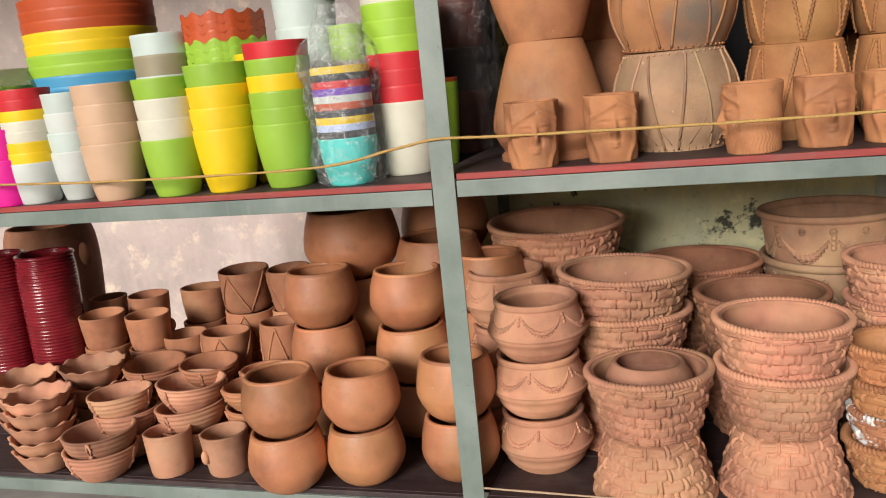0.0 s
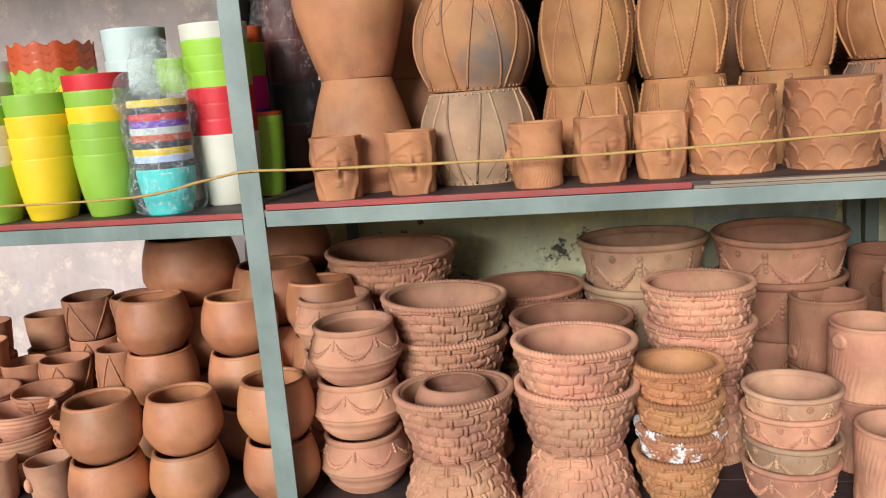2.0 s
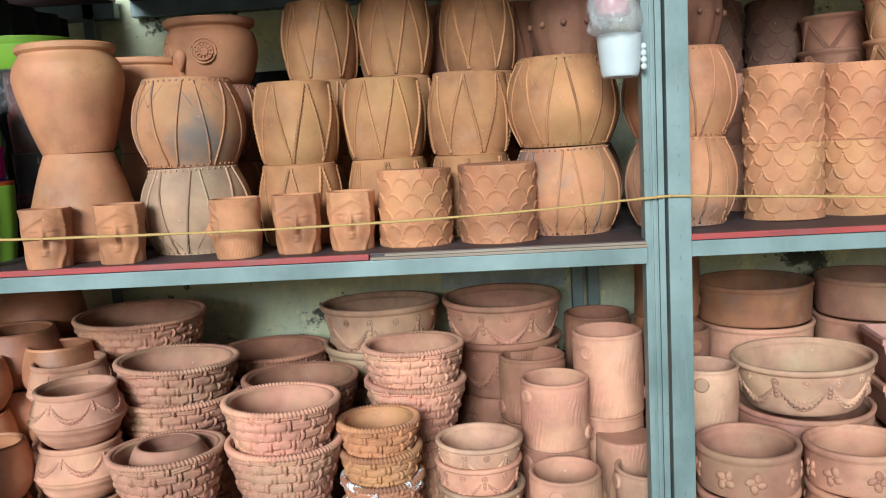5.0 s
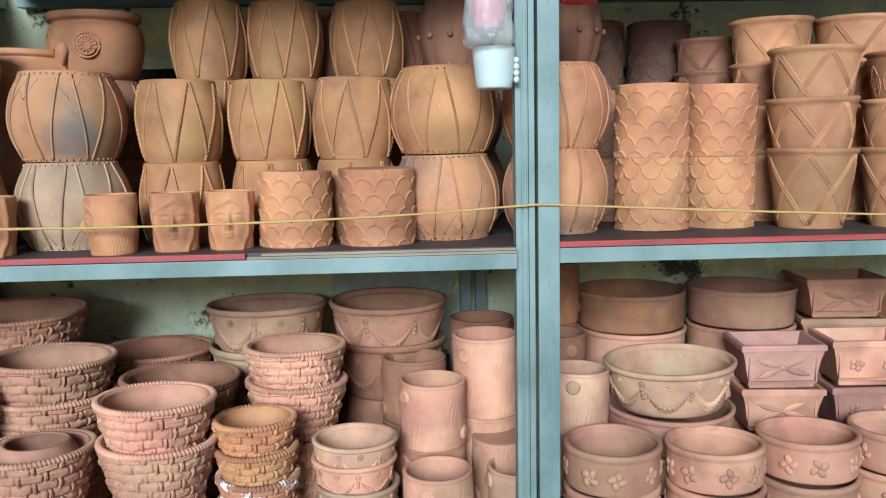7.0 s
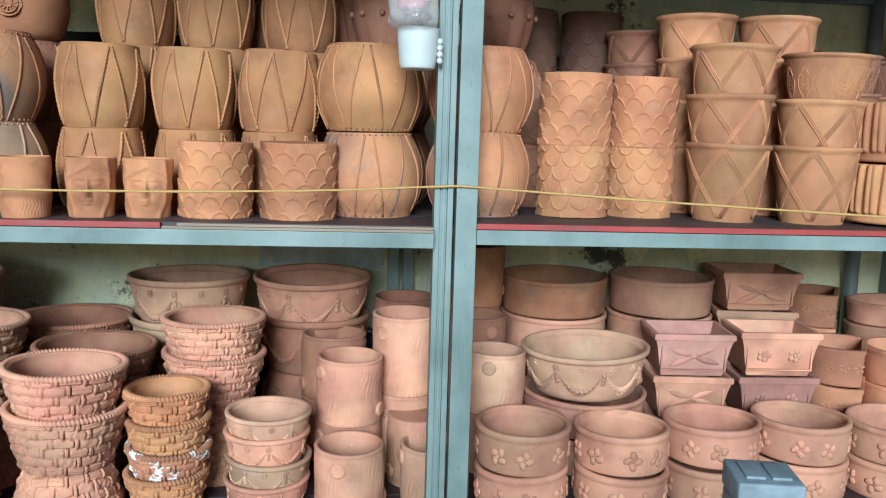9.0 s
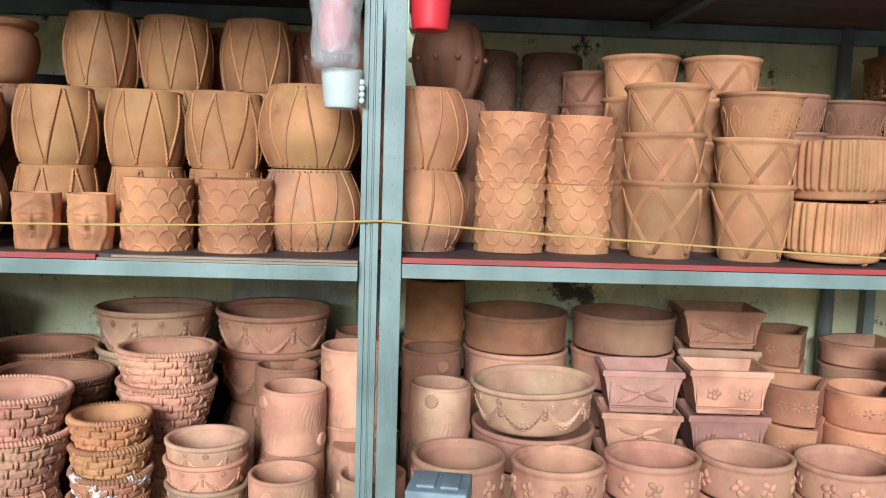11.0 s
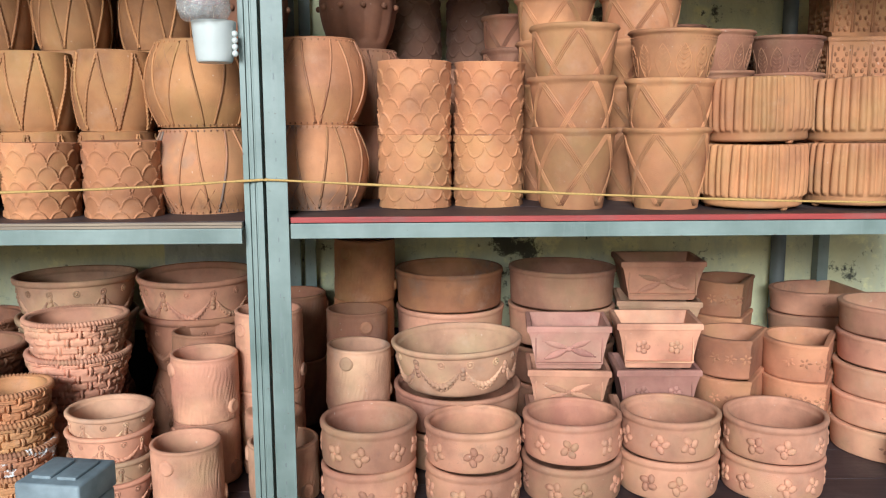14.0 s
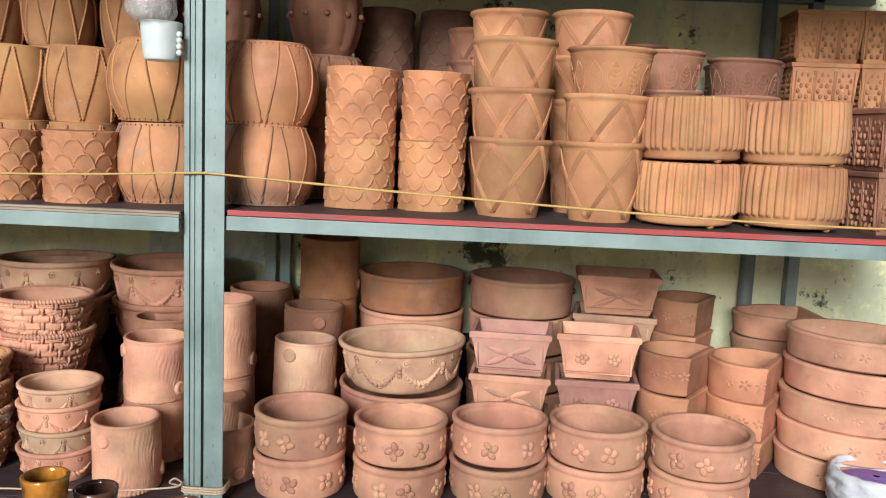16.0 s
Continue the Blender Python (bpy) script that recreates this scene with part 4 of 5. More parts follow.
ST = "wide terracotta bowl with studs and bead garlands"
for x, y in ((0.768, 0.705), (1.120, 0.718)):
    thing("studded_bowl", "base", lambda: build_stud(0.165, 0.19), (x, y, Z_LOW, 0.19), "upturned wide terracotta bowl under a stack", "flower pot", "studded bowls", [CLAY_BROWN_AND_SHADED], flip=True)
    thing("studded_bowl", "mid", lambda: build_stud(0.170, 0.165), (x, y, 0.69, 0.16), ST, "flower pot", "studded bowls", [CLAY_BROWN_AND_SHADED if x > 1 else CLAY_GREY])
    thing("studded_bowl", "top", lambda: build_stud(0.172, 0.145), (x, y, 0.822, 0.14), ST, "flower pot", "studded bowls", [CLAY_ROSE if x > 1 else CLAY_PALE])
for i, (z, m) in enumerate(((0.5, CLAY_ROSE), (0.553, CLAY_GREY), (0.612, CLAY_ROSE), (0.658, CLAY_PALE))):
    thing("small_studded_bowl", 1, lambda: build_stud(0.101, 0.082, 0.74, 12, 6), (1.042 + 0.004 * (i % 2), 0.168, z, 0.08), "small dusty terracotta bowl with a bead garland", "flower pot", "small studded bowls", [m])
TK = "terracotta pot shaped like a tree trunk with knots"
TRUNKS = ((1.188, 0.504, 0.842, 0.089, 2, CLAY_BROWN_AND_SHADED, 60), (1.232, 0.320, 0.829, 0.085, 2, CLAY_ROSE, 200), (1.380, 0.425, 0.917, 0.090, 2, CLAY_ROSE, 215), (1.396, 0.763, 0.893, 0.097, 2, CLAY_BROWN_AND_SHADED, 0),
          (1.239, 0.118, 0.674, 0.082, 1, CLAY_ROSE, 240), (1.446, 0.205, 0.641, 0.087, 1, CLAY_PALE, 180), (1.607, 0.796, 1.055, 0.094, 3, CLAY_ORANGE, 225), (1.617, 0.398, 0.824, 0.085, 2, CLAY_PALE, 240), (1.600, 0.610, 0.874, 0.088, 2, CLAY_BROWN_AND_SHADED, 280))
for x, y, zt, R, n, m, turn in TRUNKS:
    h = (zt - Z_LOW) / n
    pile("trunk_pot", (R, round(h, 3)), lambda R=R, h=h: build_trunk(R, h), x, y, Z_LOW, n, h, TK, "flower pot", "trunk pots", [m], turn=turn)
thing("trunk_pot", "inv", lambda: build_trunk(0.074, 0.176, 2), (1.405, 0.318, Z_LOW, 0.176), "upturned terracotta trunk pot with marks on its base", "flower pot", "trunk pots", [CLAY_ROSE], flip=True)
SP = "smooth round terracotta pot with a wide mouth"
for x, y, zt, R, n in ((-0.452, 0.012, 0.770, 0.090, 2), (-0.285, 0.066, 0.760, 0.089, 2), (-0.473, 0.319, 0.928, 0.094, 3), (-0.242, 0.325, 0.922, 0.096, 3), (-0.072, 0.105, 0.781, 0.088, 2), (-0.205, 0.490, 0.967, 0.118, 3), (-0.451, 0.512, 1.050, 0.131, 3), (-0.252, 0.720, 1.047, 0.127, 3), (-0.06, 0.44, 0.93, 0.096, 3)):
    h = (zt - Z_LOW) / n
    pile("sphere_pot", (R, round(h, 3)), lambda R=R, h=h: build_sphere(R, h + 0.004), x, y, Z_LOW, n, h, SP, "flower pot", "round pots", [CLAY_SMOOTH])

# left bay, lower shelf
CU = "small hand-made terracotta cup"
for x, y, zt, R, n, rope, m in ((-0.800, -0.005 + 0.06, 0.605, 0.058, 1, 0, CLAY_ROSE), (-0.655, 0.075, 0.600, 0.058, 1, 0, CLAY_ROSE), (-0.850, 0.45, 0.729, 0.070, 2, 1, CLAY_TAN), (-1.082, 0.428, 0.790, 0.064, 3, 0, CLAY_TAN), (-1.238, 0.43, 0.792, 0.066, 3, 0, CLAY_TAN), (-0.864, 0.631, 0.868, 0.075, 3, 1, CLAY_TAN),
                                (-1.035, 0.654, 0.806, 0.070, 3, 0, CLAY_TAN), (-1.170, 0.56, 0.812, 0.062, 3, 0, CLAY_TAN), (-1.33, 0.58, 0.80, 0.060, 3, 0, CLAY_TAN), (-0.715, 0.63, 0.868, 0.064, 3, 1, CLAY_TAN), (-0.981, 0.45, 0.723, 0.062, 2, 0, CLAY_TAN), (-0.625, 0.36, 0.785, 0.055, 2, 1, CLAY_TAN)):
    h = (zt - Z_LOW) / n
    pile("clay_cup", (R, round(h, 3), rope), lambda R=R, h=h, rope=rope: build_cup(R, h, 0.0, 0.03 if rope else 0.0, bool(rope), 0 if rope else 1), x, y, Z_LOW, n, h, "small terracotta cup with twisted rope relief" if rope else CU, "flower pot", "clay cups", [m], tilt=2.5)
for x, y, zt, R, n in ((-0.794, 0.165, 0.690, 0.088, 3), (-0.984, 0.30, 0.692, 0.086, 2), (-0.813, 0.30, 0.694, 0.080, 2), (-0.601, 0.21, 0.709, 0.066, 3), (-0.980, 0.14, 0.671, 0.082, 3), (-0.641, 0.20, 0.672, 0.070, 3), (-0.971, 0.02, 0.619, 0.088, 2)):
    nest("tied_bowl", R, lambda R=R: build_tiebowl(R, R * 0.86), x, y, zt, n, R, R * 0.86, "shallow terracotta bowl with cord ties", "bowl", "tied bowls", [CLAY_ROSE if y < 0.2 else CLAY_TAN], tilt=3.0)
for x, y, zt, R, n in ((-1.161, 0.05, 0.697, 0.084, 5), (-1.135, 0.23, 0.712, 0.088, 4), (-1.36, 0.22, 0.677, 0.092, 4)):
    nest("scalloped_bowl", R, lambda R=R: build_scallop(R, R * 0.72), x, y, zt, n, R, R * 0.72, "terracotta bowl with a wavy scalloped rim", "bowl", "scalloped bowls", [CLAY_ROSE], tilt=2.5)


def build_redvase():
    prof = resample([(0.066, 0), (0.072, 0.03), (0.078, 0.22), (0.082, 0.42), (0.078, 0.47), (0.080, 0.48)], 60)
    return [("ridged_vase", shell(prof, 0.008, 48, lambda th, z, r: 0.0021 * math.sin(z * 620), 0.003, 2), 0), ("rolled_rim", ring_of(0.076, 0.481, 0.0065), 0)]


for x, y in ((-1.386, 0.40), (-1.57, 0.40)):
    thing("ridged_vase", 1, build_redvase, (x, y, Z_LOW, 0.48), "tall maroon glazed vase with fine ridges", "vase", "maroon vases", [REDGLAZE])
thing("ear_jar", 1, lambda: [("jar_body", shell(resample([(0.10, 0), (0.13, 0.10), (0.15, 0.32), (0.15, 0.44), (0.135, 0.50)], 8), 0.012, 48, None, 0.008, 3), 0), ("ear", blob((0.155, 0, 0.40), 0.03, 0.02, 0.04, 10, 6), 0)], (-1.72, 0.82, Z_LOW, 0.5), "large plain terracotta jar with a small ear", "jar", "", [CLAY_BROWN_AND_SHADED], turn=-10)

# middle bay, upper shelf
VA = "plain smooth terracotta vase with a turned lip"
for x, y, zt in ((0.165, 0.205, 1.672), (0.235, 0.47, 1.66)):
    h = (zt - Z_MID) / 2
    pile("plain_vase", h, lambda h=h: build_vase(0.119, h), x, y, Z_MID, 2, h, VA, "vase", "plain vases", [CLAY_VASE], flips=(0,), turn=120 if y < 0.3 else 10)
BL = "round terracotta pot with cord relief and beaded rims"
# Second-row pairs are browner: their shade is in the colour.
for x, y, z, ms in ((0.415, 0.235, Z_MID, (CLAY_GREY, CLAY_SOOT)), (1.272, 0.255, Z_MID, (CLAY_SOOT, CLAY_OLIVE)), (1.535, 0.262, Z_RIGHT, (CLAY_SOOT, CLAY_VASE)), (0.40, 0.52, Z_MID, (CLAY_BROWN_AND_SHADED, CLAY_BROWN_AND_SHADED)), (1.33, 0.60, Z_MID, (CLAY_BROWN_AND_SHADED, CLAY_BROWN_AND_SHADED)), (1.62, 0.56, Z_RIGHT, (CLAY_BROWN_AND_SHADED, CLAY_BROWN_AND_SHADED))):
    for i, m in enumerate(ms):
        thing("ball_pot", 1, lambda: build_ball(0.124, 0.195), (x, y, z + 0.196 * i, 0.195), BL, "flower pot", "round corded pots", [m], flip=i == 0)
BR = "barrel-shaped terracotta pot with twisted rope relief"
# Barrels deeper than 0.6 get the browner clay as painted shade.
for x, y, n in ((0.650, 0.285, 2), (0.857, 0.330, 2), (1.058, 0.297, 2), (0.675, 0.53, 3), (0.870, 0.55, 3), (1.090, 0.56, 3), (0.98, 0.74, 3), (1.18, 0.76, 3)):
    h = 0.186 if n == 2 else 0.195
    pile("barrel_pot", h, lambda h=h: build_barrel(0.096, h), x, y, Z_MID, n, h + 0.001, BR, "flower pot", "barrel pots", [CLAY_OLIVE if y < 0.6 else CLAY_BROWN_AND_SHADED])


def build_owl():
    prof = resample([(0.08, 0), (0.10, 0.02), (0.116, 0.08), (0.112, 0.125), (0.100, 0.142), (0.112, 0.152), (0.115, 0.165)], 7)
    out = [("wheel_pot_body", shell(prof, 0.010, 56, None, 0.005, 4), 0)]
    for a in (4.95, 3.9):
        rel, r0 = [], 0.116
        for rad in (0.030, 0.022, 0.010):
            rel.append(tube([(r0 * math.cos(a + rad * math.cos(f) / r0), r0 * math.sin(a + rad * math.cos(f) / r0), 0.082 + rad * math.sin(f)) for f in [TAU * i / 24 for i in range(25)]], 0.0025, 5))
        for s in range(12):
            f = TAU * s / 12
            rel.append(tube([(r0 * math.cos(a + d * math.cos(f) / r0), r0 * math.sin(a + d * math.cos(f) / r0), 0.082 + d * math.sin(f)) for d in (0.010, 0.022)], 0.0018, 4))
        out.append(("wheel_relief", join(rel), 0))
    out.append(("pointed_relief", join([blob((0.118 * math.cos(4.42), 0.118 * math.sin(4.42), 0.07 - 0.006 * k), 0.016 - 0.003 * k, 0.012, 0.02, 8, 5) for k in range(4)]), 0))
    return out


thing("wheel_pot", 1, build_owl, (0.40, 0.50, Z_MID + 0.392, 0.165), "round terracotta pot with carved wheel ornaments", "flower pot", "", [CLAY_ORANGE], turn=-6)


def build_lantern():
    prof = resample([(0.070, 0), (0.092, 0.05), (0.104, 0.11), (0.098, 0.17), (0.080, 0.21)], 9)
    out = [("lantern_body", shell(prof, 0.010, 56, lambda th, z, r: -0.006 if math.sin(th * 11) > 0.55 and 0.02 < z < 0.19 else 0.0, 0.005, 4), 0)]
    return out + [("stud", blob((0.105 * math.cos(a), 0.105 * math.sin(a), 0.11), 0.008, 0.008, 0.008, 8, 5), 0) for a in [TAU * i / 11 + 0.14 for i in range(11)]]


for x, z in ((1.33, Z_MID + 0.392), (1.62, Z_RIGHT + 0.392)):
    thing("slotted_pot", 1, build_lantern, (x, 0.58, z, 0.2), "dark orange terracotta lantern pot with slots and studs", "flower pot", "slotted pots", [CLAY_BROWN_AND_SHADED])
FC = "small terracotta cup with a plain mask relief"
for i, (x, y) in enumerate(((0.152, 0.045), (0.300, 0.072), (0.556, 0.070), (0.679, 0.100), (0.794, 0.115))):
    thing("mask_cup", 1 if i == 2 else 0, lambda i=i: build_face(0.054, 0.125, 1 if i == 2 else 0), (x, y, Z_MID, 0.12), FC, "flower pot", "mask cups", [CLAY_ORANGE], turn=(17, 12, -75, 8, 6)[i], tilt=0.8)
SC = "terracotta cylinder pot covered in fish-scale relief"
# Rear rows take darker clays, with the shade put into their colour.
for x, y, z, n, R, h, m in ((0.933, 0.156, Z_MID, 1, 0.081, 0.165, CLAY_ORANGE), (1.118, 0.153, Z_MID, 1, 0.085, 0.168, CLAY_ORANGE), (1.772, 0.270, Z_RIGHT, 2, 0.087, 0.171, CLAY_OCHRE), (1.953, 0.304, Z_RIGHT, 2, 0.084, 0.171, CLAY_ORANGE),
                            (1.754, 0.842, Z_RIGHT, 3, 0.094, 0.186, CLAY_SHADED), (1.955, 0.845, Z_RIGHT, 3, 0.093, 0.186, CLAY_SHADED), (1.745, 0.54, Z_RIGHT, 2, 0.087, 0.171, CLAY_BROWN_AND_SHADED), (1.95, 0.57, Z_RIGHT, 2, 0.087, 0.171, CLAY_BROWN_AND_SHADED)):
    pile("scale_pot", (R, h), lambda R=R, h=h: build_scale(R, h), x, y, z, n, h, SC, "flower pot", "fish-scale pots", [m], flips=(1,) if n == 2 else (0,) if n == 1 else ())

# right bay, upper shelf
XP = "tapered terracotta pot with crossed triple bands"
# Beyond y 0.5 the clay turns brown, shade worked into its colour.
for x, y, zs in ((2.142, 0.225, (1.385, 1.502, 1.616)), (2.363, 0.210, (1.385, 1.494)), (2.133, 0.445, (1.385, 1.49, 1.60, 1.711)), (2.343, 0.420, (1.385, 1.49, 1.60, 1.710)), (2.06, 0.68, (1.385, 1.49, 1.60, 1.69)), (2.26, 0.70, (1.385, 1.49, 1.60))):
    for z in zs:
        thing("cross_band_pot", 1, lambda: build_cross(0.103, 0.185), (x, y, z - 0.185, 0.185), XP, "flower pot", "cross-band pots", [CLAY_OCHRE if y < 0.5 else CLAY_BROWN_AND_SHADED], turn=-84 + (0 if z < 1.39 else RNG.uniform(20, 52)), tilt=1.0)
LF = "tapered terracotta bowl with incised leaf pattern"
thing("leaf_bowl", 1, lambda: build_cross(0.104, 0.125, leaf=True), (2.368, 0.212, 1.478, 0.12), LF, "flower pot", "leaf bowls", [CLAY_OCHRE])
# Stacks behind the drums: brown clay carries their shade.
for x, y, zt, n, R, m in ((2.555, 0.44, 1.625, 4, 0.090, CLAY_BROWN_AND_SHADED), (2.778, 0.55, 1.622, 4, 0.098, CLAY_BROWN_AND_SHADED), (2.50, 0.66, 1.66, 4, 0.095, CLAY_BROWN_AND_SHADED)):
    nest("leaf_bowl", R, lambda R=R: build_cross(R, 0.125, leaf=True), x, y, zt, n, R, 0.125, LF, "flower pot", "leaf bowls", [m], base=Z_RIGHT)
RB = "wide terracotta drum with wavy vertical ribs"
for x, y in ((2.567, 0.205), (2.811, 0.212)):
    pile("ribbed_drum", 1, lambda: build_ribbed(0.122, 0.142), x, y, Z_RIGHT + 0.007, 2, 0.1485, RB, "flower pot", "ribbed drums", [CLAY_ORANGE], turn=25 if x < 2.7 else 160)
CV = "square terracotta planter with carved panels"
# The stack at the very back has shade in its clay colour.
for x, y, n, m, turn in ((3.062, 0.235, 2, CLAY_BROWN_AND_SHADED, 8), (3.05, 0.765, 4, CLAY_OCHRE, -4), (3.235, 0.745, 4, CLAY_OCHRE, -4), (2.86, 0.84, 3, CLAY_SHADED, 0)):
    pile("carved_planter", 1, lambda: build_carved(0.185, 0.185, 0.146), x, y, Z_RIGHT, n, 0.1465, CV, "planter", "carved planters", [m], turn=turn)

# right bay, lower shelf
FP = "short terracotta pot with raised pinwheel flowers"
for x, y, zt, R in ((1.654, 0.176, 0.708, 0.117), (1.906, 0.178, 0.697, 0.118), (2.151, 0.218, 0.699, 0.124), (2.397, 0.233, 0.699, 0.125), (2.656, 0.222, 0.691, 0.125)):
    h = (zt - Z_LOW) / 2
    pile("flower_relief_pot", (R, h), lambda R=R, h=h: build_flowerpot(R, h - 0.003), x, y, Z_LOW, 2, h, FP, "flower pot", "flower relief pots", [CLAY_ROSE], tilt=1.4)
WB = "wide plain terracotta bowl with a thick rim"
pile("wide_bowl", "g", lambda: build_bowl(0.171, 0.104), 1.880, 0.452, Z_LOW, 2, 0.104, WB, "flower pot", "wide bowls", [CLAY_ROSE])
thing("studded_bowl", "garl", lambda: build_stud(0.176, 0.125, 0.74, 14, 8), (1.880, 0.450, 0.703, 0.12), ST, "flower pot", "studded bowls", [CLAY_PALE])
for x, y, m in ((1.870, 0.815, CLAY_SOOT), (2.219, 0.818, CLAY_ROSE)):
    for i in range(4):
        thing("wide_bowl", "o", lambda: build_bowl(0.167, 0.115, 0.90), (x, y, Z_LOW + 0.1155 * i, 0.115), WB, "flower pot", "wide bowls", [m if i == 3 else CLAY_ROSE])
BX = "square tapered terracotta box planter with carved front"
for x, y, zt, n, w, fl, ms in ((2.517, 0.815, 0.986, 4, 0.245, False, (CLAY_ROSE, CLAY_ROSE, CLAY_PALE, CLAY_ROSE)), (2.184, 0.495, 0.865, 3, 0.215, False, (CLAY_ROSE, CLAY_ROSE, CLAY_PINK)), (2.420, 0.470, 0.875, 3, 0.215, True, (CLAY_ROSE, CLAY_PINK, CLAY_ROSE))):
    h = (zt - Z_LOW) / n
    for i in range(n):
        thing("box_planter", (w, round(h, 3), fl), lambda w=w, h=h, fl=fl: build_boxpot(w, w * 0.80, h, fl), (x, y, Z_LOW + h * i, h), BX, "planter", "box planters", [ms[i]], turn=RNG.uniform(-9, -3), tilt=0.8)
DP = "terracotta half-round planter with one flat cut end"
for x, y, zt, n, w, d, turn, m in ((2.710, 0.790, 0.926, 4, 0.195, 0.215, -31, CLAY_TAN), (2.632, 0.500, 0.827, 3, 0.205, 0.23, -33, CLAY_TAN), (2.830, 0.500, 0.814, 3, 0.21, 0.23, -31, CLAY_TAN), (3.035, 0.880, 0.874, 5, 0.30, 0.24, 4, CLAY_ROSE), (3.075, 0.455, 0.914, 5, 0.34, 0.30, -26, CLAY_ROSE)):
    h = (zt - Z_LOW) / n
    pile("half_round_planter", (w, d, round(h, 3)), lambda w=w, d=d, h=h: build_dpot(w, d, h - 0.002), x, y, Z_LOW, n, h, DP, "planter", "half-round planters", [m], turn=turn, tilt=0.9)

# left bay, upper shelf: plastic pots
PP = {c: c + " plastic nursery pot in a nested stack" for c in PL}


def plastics(x, y, cols, R, H, ztop, rb=0.72, wave=0.0, z=None, name="plastic_pot"):
    """Nested plastic pots, colours from the bottom up, the top rim at ztop."""
    z = Z_LEFT if z is None else z
    step = (ztop - z - H) / max(1, len(cols) - 1)
    for i, c in enumerate(cols):
        thing(name, (R, H, rb, wave), lambda: build_tub(R, H, rb, wave), (x, y, z + step * i, H), PP[c] if name == "plastic_pot" else c + " plastic planter bowl in a nested stack", "plastic pot", "plastic pots", [PL[c]], turn=0 if wave else None, tilt=0.0)


plastics(-1.045, 0.072, ["white", "yellow", "yellow", "cream", "cream", "yellow", "red", "red"], 0.060, 0.098, 1.447)
plastics(-0.950, 0.100, ["white", "pale", "white", "pale"], 0.056, 0.115, 1.430, 0.66)
plastics(-0.808, 0.052, ["tan"] * 4, 0.069, 0.130, 1.440, 0.70)
plastics(-0.664, 0.066, ["green", "cream", "cream", "green"], 0.066, 0.128, 1.440, 0.68)
plastics(-0.540, 0.088, ["yellow", "yellow", "yellow", "green"], 0.070, 0.140, 1.458, 0.68)
plastics(-0.490, 0.22, ["yellow", "yellow", "yellow"], 0.066, 0.130, 1.475, 0.70)
plastics(-0.400, 0.105, ["green", "green", "green", "yellow", "green", "red"], 0.070, 0.140, 1.490, 0.68)
plastics(-0.248, 0.080, ["teal", "black", "lilac", "yellow", "black", "orange", "white", "purple", "red", "black", "yellow"], 0.062, 0.100, 1.425, 0.72)
plastics(-0.155, 0.20, ["cream", "red", "red", "red", "lime", "lime", "lime", "cream"], 0.074, 0.160, 1.58, 0.74)
plastics(-0.118, 0.31, ["lime", "lime", "orange"], 0.055, 0.180, 1.38, 0.74)
plastics(-0.160, 0.36, ["lime", "purple", "purple", "magenta", "magenta", "lime", "lime", "orange"], 0.05, 0.13, 1.58, 0.74)
plastics(-0.115, 0.56, ["maroon", "black", "maroon", "maroon"], 0.070, 0.16, 1.66, 0.80)
plastics(-0.115, 0.56, ["lime", "lime"], 0.125, 0.06, 1.742, 0.70, z=1.661, name="planter_bowl")
plastics(-0.430, 0.34, ["white", "white", "pale", "pale"], 0.075, 0.20, 1.60, 0.72)
plastics(-0.310, 0.30, ["taupe", "taupe", "green"], 0.045, 0.18, 1.52, 0.72)
plastics(-0.610, 0.27, ["blue", "blue", "orange", "lime", "orange", "lime", "lime", "lime", "orange", "orange", "orange"], 0.096, 0.19, 1.575, 0.60, 1.0, name="wavy_planter")
plastics(-0.755, 0.22, ["taupe", "pale", "taupe", "pale"], 0.068, 0.22, 1.545, 0.80)
plastics(-1.035, 0.34, ["blue", "blue", "blue", "lime", "lime", "yellow", "yellow", "orange", "orange", "orange"], 0.165, 0.24, 1.66, 0.52, name="planter_bowl")
plastics(-1.22, 0.19, ["lime", "green", "lime"], 0.085, 0.16, 1.46, 0.74)
plastics(-1.11, 0.055, ["magenta", "magenta"], 0.060, 0.11, 1.36, 0.72)
plastics(-1.26, 0.10, ["red", "orange", "yellow"], 0.07, 0.12, 1.42, 0.72)


def crumpled(R0, prof, seg, seed, amp):
    v, f = shell(resample(prof, 5), 0.0015, seg, None, 0.02, seed)
    out = []
    for p in v:
        n3 = noise.noise(Vector(p) * 26 + Vector((seed, 0, 0))) + 0.6 * noise.noise(Vector(p) * 60)
        q = Vector((p[0], p[1], 0))
        q = q.normalized() * amp * n3 if q.length > 1e-4 else q
        out.append((p[0] + q.x, p[1] + q.y, p[2]))
    return out, f


def bag(name, at, prof, material, label, seed, amp=0.008):
    ob = new(name, mesh_of(name, *crumpled(0, prof, 64, seed, amp)))
    ob.data.materials.append(material)
    ob.location = at
    return tagged(ob, label, "plastic bag")


wrap = bag("clear_bag", (-0.248, 0.080, Z_LEFT + 0.001), [(0.064, 0.0), (0.078, 0.03), (0.074, 0.16), (0.084, 0.24), (0.078, 0.28), (0.052, 0.32), (0.034, 0.37)], FILM, "clear crinkled plastic bag round a stack of pots", 3, 0.013)

bag("clear_bag", (-0.115, 0.56, Z_LEFT + 0.001), [(0.080, 0.0), (0.098, 0.05), (0.095, 0.25), (0.102, 0.42), (0.090, 0.48)], FILM_THIN, "clear crinkled plastic bag over dark nested pots", 6, 0.014)
